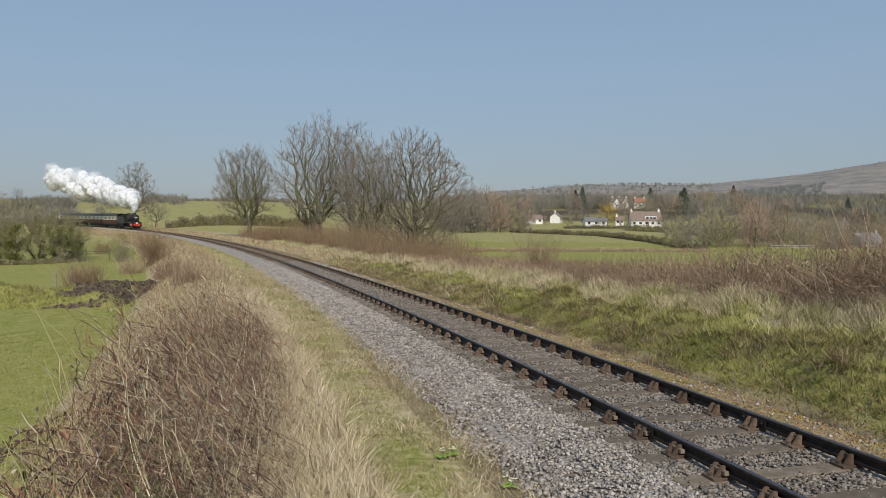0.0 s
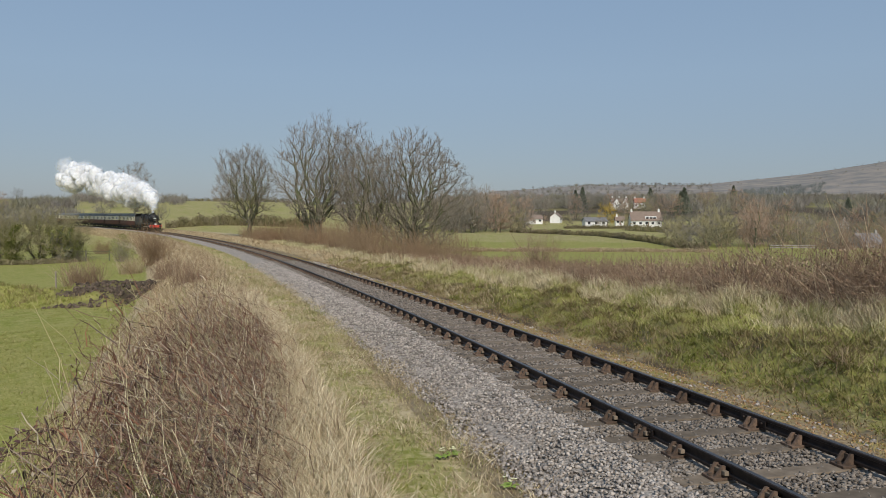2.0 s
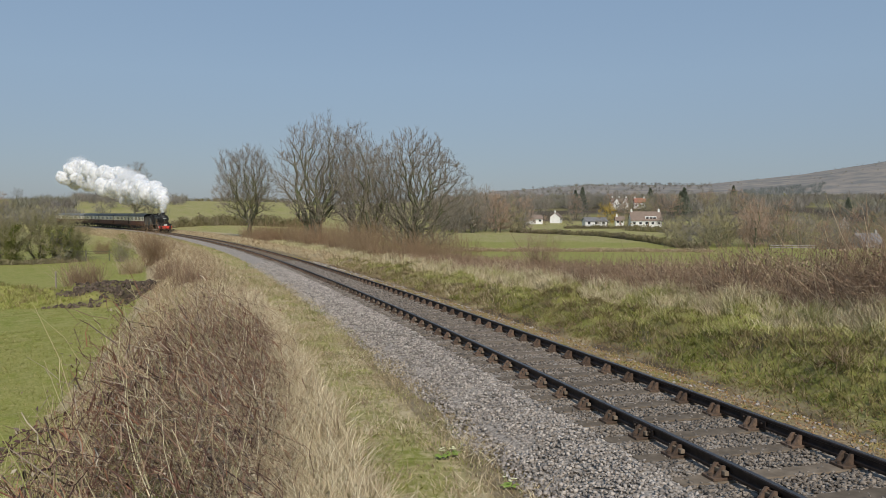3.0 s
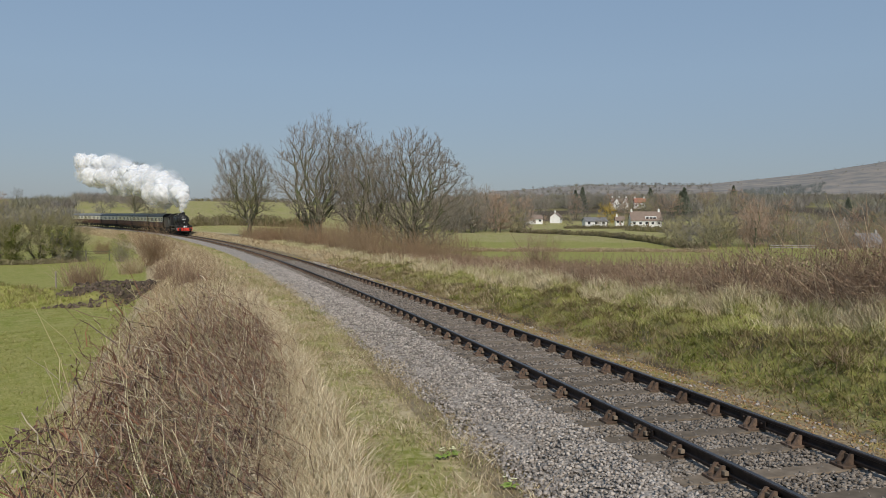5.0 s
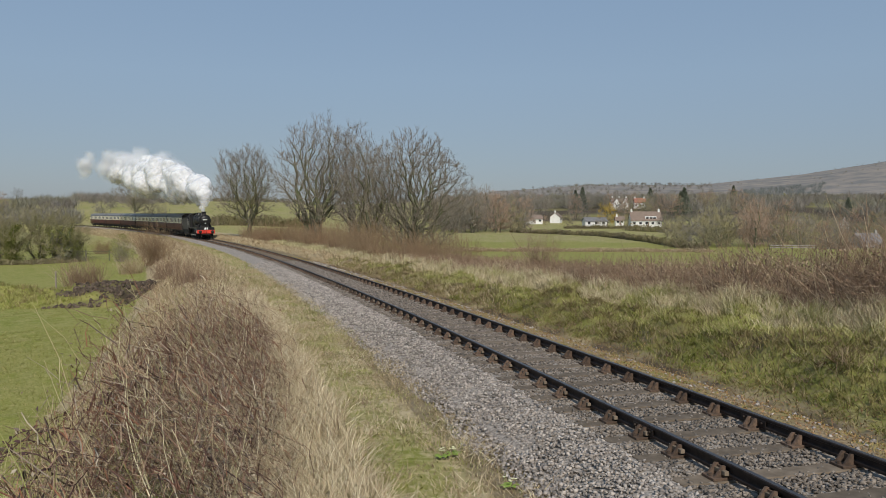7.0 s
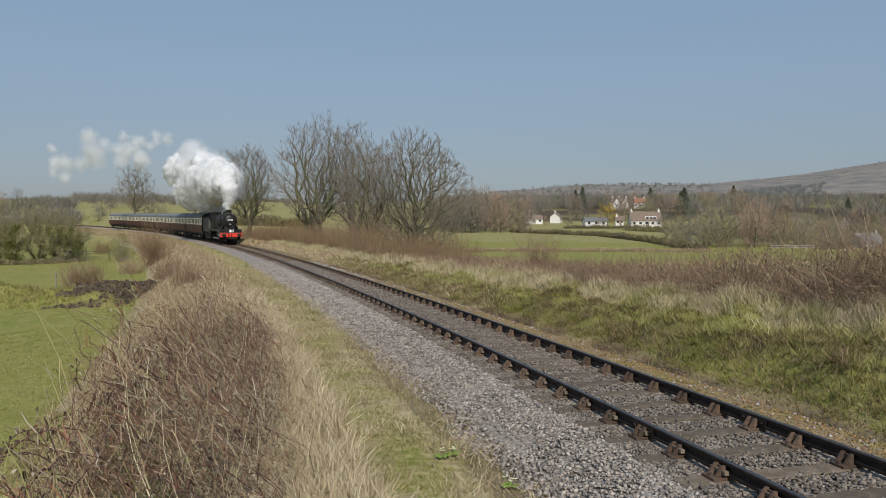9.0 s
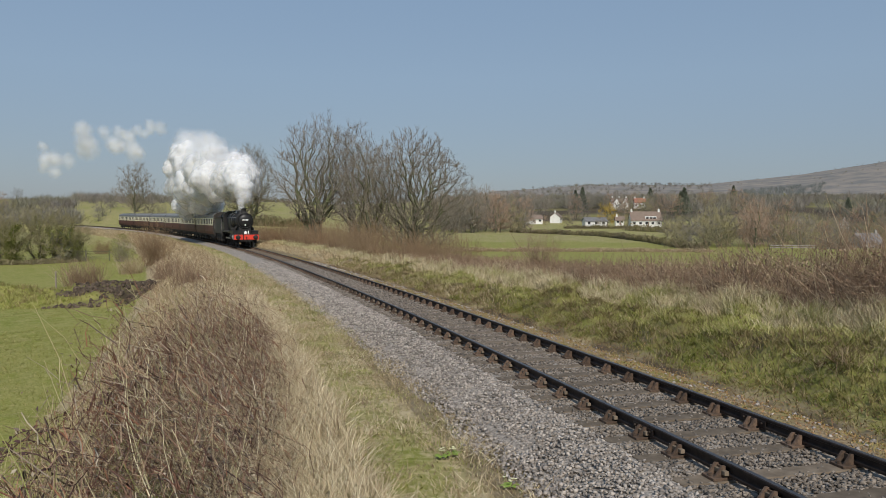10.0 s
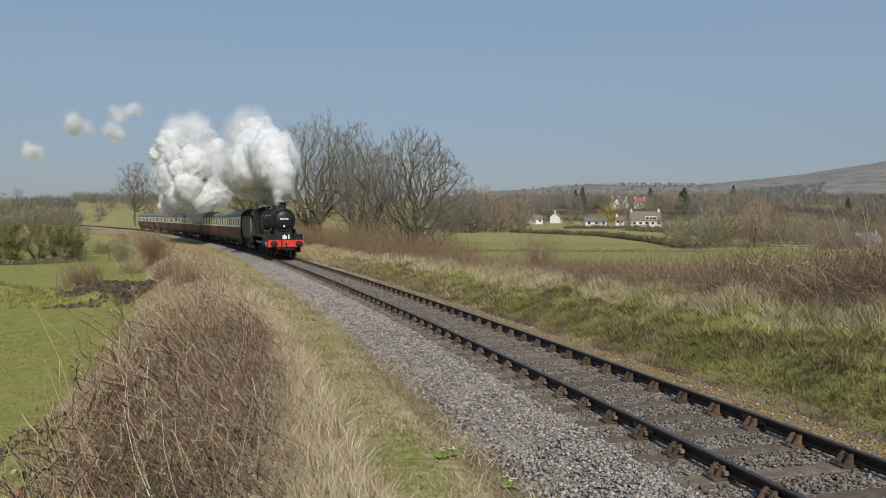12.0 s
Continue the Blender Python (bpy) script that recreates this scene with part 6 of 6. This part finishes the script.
def build_house(label, u, depth, turn, length, width, eaves, ridge, wall, roof, dormer=False, chimneys=1, gable=False, windows=3, lift=0.0):
    x, y = ray_xy(u, depth)
    e = thing("house", label, "house", "village houses", m=pose(x, y, at_ground(x, y) + lift, 0, 0, turn))
    a, b = length / 2, width / 2
    sec = [(-b, -1.0), (b, -1.0), (b, eaves), (0, ridge), (-b, eaves)]
    part("wall", Geo().loft([[(xx, yy, zz) for yy, zz in sec] for xx in (-a, a)]), wall, e)
    rp = part("roof", Geo().loft([[(xx, yy, zz) for yy, zz in ((-b - 0.4, eaves - 0.25), (0, ridge + 0.12), (b + 0.4, eaves - 0.25), (b + 0.4, eaves - 0.08), (0, ridge + 0.32), (-b - 0.4, eaves - 0.08))] for xx in (-a - 0.3, a + 0.3)]), roof, e)
    for k in range(chimneys):
        cx = -a + 0.7 + k * (length - 1.4) / max(chimneys - 1, 1)
        part("chimney", Geo().box(cx - 0.4, cx + 0.4, -0.35, 0.35, ridge - 0.8, ridge + 1.3, 0.03).rod((cx, 0, ridge + 1.3), (cx, 0, ridge + 1.65), 0.14, 8), wall, rp)
    if gable:
        for gx in ((-a * 0.55, a * 0.55) if gable > 1 else (0.0,)):
            g = Geo().loft([[(gx + xx, yy, zz) for xx, zz in ((-1.9, 0), (1.9, 0), (1.9, eaves), (0, ridge - 0.2), (-1.9, eaves))] for yy in (-b - 1.2, 0)])
            part("gable", g, wall, e)
            part("gable_roof", Geo().loft([[(gx + xx, yy, zz) for xx, zz in ((-2.2, eaves - 0.2), (0, ridge - 0.05), (2.2, eaves - 0.2), (2.2, eaves), (0, ridge + 0.12), (-2.2, eaves))] for yy in (-b - 1.4, 0)]), roof, rp)
            w = part("window", Geo().box(gx - 0.55, gx + 0.55, -b - 1.24, -b - 1.16, 1.1, 2.3), M_WHITE, e)
            part("pane", Geo().box(gx - 0.47, gx + 0.47, -b - 1.26, -b - 1.22, 1.18, 2.22), M_PANE, w)
    if dormer:
        part("dormer", Geo().loft([[(xx, yy, zz) for yy, zz in ((-b * 0.85, eaves + 0.1), (-b * 0.85, eaves + 1.75), (0.0, eaves + 1.9), (0.0, eaves + 0.1))] for xx in (-0.5, 4.6)]), M_WHITE, rp)
        for k in range(3):
            part("dormer_pane", Geo().box(-0.2 + k * 1.65, 1.1 + k * 1.65, -b * 0.85 - 0.05, -b * 0.85 + 0.02, eaves + 0.55, eaves + 1.45), M_PANE, rp)
    for k in range(windows):
        wx = -a + (k + 0.5) * length / windows
        if gable and abs(wx) < 2.2:
            continue
        w = part("window", Geo().box(wx - 0.65, wx + 0.65, -b - 0.06, -b + 0.02, 0.9, 2.15), M_WHITE, e)
        part("pane", Geo().box(wx - 0.56, wx + 0.56, -b - 0.09, -b - 0.05, 0.98, 2.07), M_PANE, w)
    part("door", Geo().box(a * 0.1 - 0.5, a * 0.1 + 0.5, -b - 0.05, -b + 0.02, 0, 2.05), M_TILES, e)
    return e


build_house("white bungalow with brown chimneys behind bare trees", 942, 420, 8, 10, 6, 2.6, 4.4, M_WALL, M_TILES, chimneys=1, lift=0.5)
build_house("small white house with steep gable to the front", 984, 430, 70, 7, 5.5, 2.6, 4.8, M_WALL, M_TILES, chimneys=1, windows=2, lift=0.6)
build_house("low grey-roofed bungalow behind a garden hedge", 1052, 340, 3, 9.5, 6, 2.4, 3.7, M_WALL, M_SLATE, chimneys=0, windows=3, lift=0.7)
build_house("white cottage with brown tiled roof", 1096, 385, -6, 4.2, 4.5, 2.2, 3.8, M_WALL, M_TILES, windows=2, lift=0.6)
build_house("large white house with long brown roof and white dormer", 1141, 360, -4, 13.8, 8.5, 2.8, 6.6, M_WALL, M_TILES, dormer=True, chimneys=2, windows=5, lift=0.3)
build_house("tall white house with twin gables and white chimneys", 1095, 560, 4, 11.5, 7, 4.4, 7.4, M_WALL, M_TILES, gable=2, chimneys=3, windows=4, lift=1.6)
build_house("red-roofed house above the village", 1131, 575, -8, 8, 6, 3.4, 6.5, M_WALL, M_REDTILE, chimneys=2, windows=3, lift=2.0)
build_house("grey stone house with slate roof below the hill", 1533, 275, 12, 9, 7, 3.2, 6.4, M_STONEWALL, M_SLATE, chimneys=2, windows=3, lift=-1.6)
build_house("white gabled house among trees under the hill", 1492, 420, 75, 6, 4.5, 2.6, 4.8, M_WALL, M_SLATE, chimneys=1, windows=2)


def build_van():
    x, y = ray_xy(1056, 332)
    e = thing("parked_van", "white van parked before the bungalow", "van", m=pose(x, y, at_ground(x, y), 0, 0, 4))
    body = [(-2.2, 0.35), (2.2, 0.35), (2.25, 0.9), (1.5, 1.15), (0.9, 1.8), (-2.15, 1.85), (-2.25, 0.9)]
    b = part("body", Geo().loft([[(xx, yy, zz) for xx, zz in body] for yy in (-0.85, 0.85)]), M_WHITE, e)
    part("window", Geo().box(0.1, 0.95, -0.87, 0.87, 1.2, 1.65), M_PANE, e)
    for wx in (-1.4, 1.4):
        for wy in (-0.8, 0.8):
            part("wheel", Geo().rod((wx, wy - 0.1, 0.33), (wx, wy + 0.1, 0.33), 0.33, 16), M_SOOT, e)


build_van()


def build_pole(u, depth, h):
    x, y = ray_xy(u, depth)
    e = thing("utility_pole", "weathered wooden utility pole beside the trees", "pole", "utility poles", m=pose(x, y, at_ground(x, y)))
    part("mast", Geo().rod((0, 0, -0.3), (0, 0, h), 0.15, 8, 0.10), M_BARK, e)
    part("crossarm", Geo().box(-0.8, 0.8, -0.06, 0.06, h - 0.6, h - 0.45, 0.01), M_BARK, e)


build_pole(1177, 262, 7.5)
build_pole(1197, 300, 7.5)


def build_fence():
    """A pale rail fence across the foot of the near field."""
    x0, x1, y = ray_xy(1362, 133)[0], ray_xy(1444, 133)[0], 133
    z = at_ground((x0 + x1) / 2, y)
    e = thing("field_fence", "pale weathered rail fence at the edge of the field", "fence", m=pose((x0 + x1) / 2, y, z))
    half = (x1 - x0) / 2
    for k in range(5):
        part("post", Geo().box(-half + k * half / 2 - 0.06, -half + k * half / 2 + 0.06, -0.06, 0.06, -0.4, 0.9, 0.01), M_BARK, e)
    for h in (0.35, 0.72):
        part("rail", Geo().box(-half, half, -0.10, -0.06, h, h + 0.13, 0.01), M_STONEWALL, e)


build_fence()


# ---- the field below the embankment ----
def build_mound():
    """A long heap of dug earth, half grown over with grass."""
    rng = np.random.default_rng(95)
    e = thing("earth_bank", "long heap of dark dug earth half grown over with grass", "earth bank")
    nx, ny = 150, 46
    v, f, soil = [], [], []
    x0, x1, y0, y1 = -31.0, -18.4, 44.0, 52.0
    g0 = ground_z(*[a.ravel() for a in np.meshgrid(np.linspace(x0, x1, nx), np.linspace(y0, y1, ny), indexing="ij")], False)
    for i in range(nx):
        for j in range(ny):
            a, b = i / (nx - 1), j / (ny - 1)
            x, y = x0 + a * (x1 - x0), y0 + b * (y1 - y0)
            env = smooth(np.array([min(a, 1 - a)]), 0, 0.09)[0] * math.sin(math.pi * b) ** 0.7
            h = env * (1.0 + 0.25 * math.sin(a * 9) + 0.5 * noise.noise((x * 0.8, y * 0.8, 0)) + 0.45 * abs(noise.noise((x * 2.2, y * 2.2, 3))) + 0.22 * noise.noise((x * 5, y * 5, 5)))
            v.append((x, y, g0[i * ny + j] - 0.12 + 0.85 * h))
            soil.append(min(1, max(0, (a - 0.52) * 6)) * 0.55 + 0.7 * max(0, b - 0.4) + 0.6 * noise.noise((x * 0.7, y * 0.7, 9)))
    f = [(i * ny + j, (i + 1) * ny + j, (i + 1) * ny + j + 1, i * ny + j + 1) for i in range(nx - 1) for j in range(ny - 1)]
    me = bpy.data.meshes.new("heap")
    me.from_pydata(v, [], f)
    me.materials.append(M_GROUND)
    me.shade_smooth()
    col = me.color_attributes.new("zone", "FLOAT_COLOR", "POINT")
    buf = np.zeros((len(v), 4), dtype=np.float32)
    buf[:, 1] = np.clip(soil, 0, 1)
    buf[:, 3] = 1
    col.data.foreach_set("color", buf.ravel())
    part("soil_mound", me, None, e)
    P = np.array(v)
    k = rng.integers(0, len(P), 9000)
    k = k[np.array(soil)[k] < 0.35]
    bl, tr = blade_arrays(P[k] + rng.normal(0, 0.08, (len(k), 3)) * np.array([1, 1, 0]), rng.uniform(0.12, 0.4, len(k)), np.full(len(k), 0.035), rng.uniform(0, 0.5, len(k)), rng.uniform(0, 0.6, len(k)), rng)
    ob = part("weed_cover", fast_mesh("weeds", bl, tr, M_BANKGRASS), None, e, "green weeds")
    tagged(ob, kind="stuff")
    g = Geo()
    rnd = random.Random(9)
    bare = [i for i in range(len(v)) if soil[i] > 0.45]
    for _ in range(1100):
        p = v[rnd.choice(bare)]
        r = rnd.uniform(0.04, 0.16)
        g.lathe([(0.0, -r), (r, -r * 0.2), (r * 0.8, r * 0.5), (0, r * 0.75)], 5, Matrix.Translation((p[0] + rnd.uniform(-0.05, 0.05), p[1], p[2])) @ Euler((rnd.random() * 6, rnd.random() * 6, 0)).to_matrix().to_4x4(), cap=False)
    ob = part("clod_cover", g, material("dark_soil_clods", (0.05, 0.036, 0.026), (0.12, 0.09, 0.065), 6, 0.95, island=0.4), e, "dark soil clods")
    tagged(ob, kind="stuff")


build_mound()


def build_brush(name, label, u, depth, h, w, n, mat, seed, leaf=0, leaf_mat=None, category="bush", r=0.012, lift=0.0):
    """A shrub of many thin stems from one foot, with leaves where it has them."""
    rng = np.random.default_rng(seed)
    x, y = ray_xy(u, depth)
    z = at_ground(x, y)
    e = thing(name, label, category, m=pose(x, y, z + lift))
    a = rng.uniform(0, 6.28, n)
    rr = np.sqrt(rng.uniform(0, 1, n)) * w * 0.28
    base = np.stack([rr * np.cos(a), rr * np.sin(a), np.full(n, -0.15)], -1)
    ob = stems("shrub_crown", "", "", mat, base, h * rng.uniform(0.6, 1.12, n), (0, 0), rng, r, 4, 0.16, 0.12, 3)
    ob.parent = e
    if leaf:
        t = rng.uniform(0.1, 1.0, leaf)
        a = rng.uniform(0, 6.28, leaf)
        rr = np.sqrt(rng.uniform(0, 1, leaf)) * w * 0.5 * np.sqrt(np.maximum(0.05, 1 - (2 * t - 0.9) ** 2 / 1.3))
        pts = np.stack([rr * np.cos(a), rr * np.sin(a), t * h], -1)
        pts += 0.25 * np.stack([lumps(pts[:, 0] * 3 + seed, pts[:, 2] * 3, 1.0), lumps(pts[:, 1] * 3, pts[:, 2] * 3, 1.0, 2.0), lumps(pts[:, 0] * 3, pts[:, 1] * 3, 1.0, 4.0)], -1)
        ob = leaves("foliage", "", "", leaf_mat, pts, 0.07, rng)
        ob.parent = e
    return e


build_brush("shrub", "red-brown leafless shrub on the embankment", 270, 79, 4.6, 3.6, 260, M_SCRUB, 501, r=0.014)
build_brush("shrub", "dull grey-green bush on the embankment foot", 216, 96, 3.4, 3.4, 120, M_TWIG, 502, 1500, M_BROADLEAF)
build_brush("shrub", "dark low bush near the gate", 140, 100, 1.7, 3.4, 60, M_TWIG, 503, 900, M_BROADLEAF)
build_brush("shrub", "brown scrub on the embankment side", 182, 118, 2.4, 4.4, 160, M_SCRUB, 504, r=0.016)
build_brush("shrub", "pale dead bramble mound below the embankment", 232, 74, 2.0, 4.4, 240, M_STRAW, 505, r=0.012)
build_brush("shrub", "brown bramble mound below the embankment", 300, 52, 1.6, 3.6, 240, M_BRACKEN, 506, r=0.010)
build_brush("shrub", "brown bramble mound on the embankment side", 330, 40, 1.3, 3.0, 240, M_BRACKEN, 507, r=0.009)
build_brush("brushwood_pile", "heap of cut grey brushwood beside the earth bank", 148, 60, 2.4, 5.0, 320, M_BRACKEN, 508, category="brushwood", r=0.012)
build_brush("shrub", "lone brown bush in the bracken", 958, 33, 2.3, 1.8, 170, M_BRACKEN, 509, r=0.008)

for u, d, h, w, b, k, iv in ((30, 93, 8.0, 5.5, 0.8, 601, 2600), (72, 97, 7.8, 5.0, 0.8, 602, 700), (105, 95, 7.4, 5.0, 0.6, 603, 1100), (130, 102, 6.6, 4.5, 0.5, 604, 700), (5, 100, 7.0, 5.0, 0.6, 605, 500), (-30, 92, 7.5, 6.0, 0.6, 606, 900)):
    build_tree("hedgerow_tree", "scrubby ivy-clad hedgerow tree at the field edge", *ray_xy(u, d), h, k, w, b, 260, trunk_r=0.16, stems_n=3, twig_r=0.013, twig_n=5, ivy=iv * 4, ivy_top=0.95, category="tree", group="hedgerow trees", twig=M_OLIVE)
hedge("hedge_bottom", "tangled brown hedge bottom at the field edge", M_HEDGE, [ray_xy(-60, 90), ray_xy(60, 92), ray_xy(125, 96)], 0.75, 3.0, 2200, 78, 0.025)


def build_gate():
    x, y = ray_xy(150, 97)
    e = thing("field_gate", "grey metal five-barred gate between two posts", "gate", m=pose(x, y, at_ground(x, y), 0, 0, 8))
    for px in (-2.9, 0.1, 2.9):
        part("post", Geo().rod((px, 0, -0.3), (px, 0, 1.45), 0.09, 8), M_BARK, e)
    for z in (0.3, 0.55, 0.8, 1.05, 1.25):
        part("bar", Geo().rod((-2.8, 0, z), (2.8, 0, z), 0.028, 6), M_BARK, e)


build_gate()


def build_post(u, depth, h):
    x, y = ray_xy(u, depth)
    e = thing("fence_post", "weathered grey wooden fence post in the field", "post", "fence posts", m=pose(x, y, at_ground(x, y)))
    part("stake", Geo().lathe([(0.07, -0.2), (0.065, h - 0.05), (0.04, h)], 8), M_TWIG, e)


build_post(97, 58, 1.3)


# ---- small things on the path ----
def build_stick():
    x, y = ray_xy(616, 10.3)
    e = thing("dead_stick", "pale broken dead stalk lying on the path", "stick", m=pose(x, y, at_ground(x, y) + 0.05, 0, -14, 28))
    part("stalk", Geo().tube([Vector((-0.24, 0, 0)), Vector((0.02, 0.015, 0.03)), Vector((0.24, -0.01, 0.09))], [0.010, 0.008, 0.005], 6), M_PALE, e)


build_stick()


def build_primrose(u, depth, seed):
    rnd = random.Random(seed)
    x, y = ray_xy(u, depth)
    e = thing("primrose_plant", "small bright green primrose with pale flowers", "plant", "primroses on the path", m=pose(x, y, at_ground(x, y)))
    for k in range(11):
        a, l = rnd.uniform(0, 6.28), rnd.uniform(0.07, 0.12)
        g = Geo()
        d, w = Vector((math.cos(a), math.sin(a), 0)), Vector((-math.sin(a), math.cos(a), 0)) * 0.022
        p = [d * l * t + Vector((0, 0, 0.02 + 0.09 * t - 0.07 * t * t)) for t in (0.1, 0.4, 0.75, 1.0)]
        g.add([p[0] - w * 0.3, p[0] + w * 0.3, p[1] - w, p[1] + w, p[2] - w * 1.1, p[2] + w * 1.1, p[3]], [(0, 1, 3, 2), (2, 3, 5, 4), (4, 5, 6)])
        part("leaf", g, M_PRIM_LEAF, e)
    for k in range(5):
        a, r = rnd.uniform(0, 6.28), rnd.uniform(0.0, 0.07)
        g = Geo().lathe([(0.004, 0), (0.016, 0.006), (0.018, 0.008)], 5, Matrix.Translation((r * math.cos(a), r * math.sin(a), rnd.uniform(0.08, 0.12))))
        part("flower", g, M_PRIM_FLOWER, e)


M_PRIM_LEAF = material("primrose_leaf", (0.16, 0.24, 0.03), (0.26, 0.34, 0.06), 30, 0.7)
M_PRIM_FLOWER = material("primrose_petal", (0.70, 0.68, 0.38), (0.78, 0.76, 0.5), 30, 0.7)
build_primrose(803, 9.1, 1)
build_primrose(782, 9.0, 2)
build_primrose(905, 8.0, 3)

# ---- movement ----
def train_s(t):
    """Place of the engine's buffer beam along the line."""
    return 200.5 - 11.875 * t - 0.049 * t * t


def vehicle_pose(sa, sb, ya, yb):
    """Pose of a vehicle whose points ya and yb on its axis stand over the line at sa (front) and sb (rear)."""
    a, b = line_at(sa), line_at(sb)
    f = (a - b).normalized()
    r = f.cross(Vector((0, 0, 1))).normalized()
    m = Matrix((r, f, r.cross(f))).transposed().to_4x4()
    m.translation = a - f * ya
    return m


def motions():
    times = [k * 0.25 for k in range(49)]
    walk(locomotive, [(t, vehicle_pose(train_s(t) + 4.0, train_s(t) + 9.25, -4.0, -9.25)) for t in times])
    walk(tender, [(t, vehicle_pose(train_s(t) + 12.4, train_s(t) + 16.4, -12.4, -16.4)) for t in times])
    for k, c in enumerate(coaches):
        mid = 18.7 + 10.1 + 20.2 * k
        walk(c, [(t, vehicle_pose(train_s(t) + mid - 7.1, train_s(t) + mid + 7.1, 7.1, -7.1)) for t in times])
    for ob, y, r in SPINNING:
        rows = []
        for k in range(181):
            t = k / 15
            a = (200.5 - train_s(t)) / r
            if y is None:
                rows.append((t, pose(0, -PISTON * math.sin(a), DRIVER_R - PISTON * math.cos(a))))
            else:
                rows.append((t, pose(0, y, r, -math.degrees(a))))
        walk(ob, rows)
    for c in coaches:
        for axle in c.children_recursive:
            if axle.name.startswith("wheelset"):
                y = axle.location.y
                walk(axle, [(k / 30, pose(0, y, COACH_R, -math.degrees((200.5 - train_s(k / 30)) / COACH_R))) for k in range(361)])
    for puff in PUFFS:
        walk(puff[0], steam_rows(*puff))


motions()
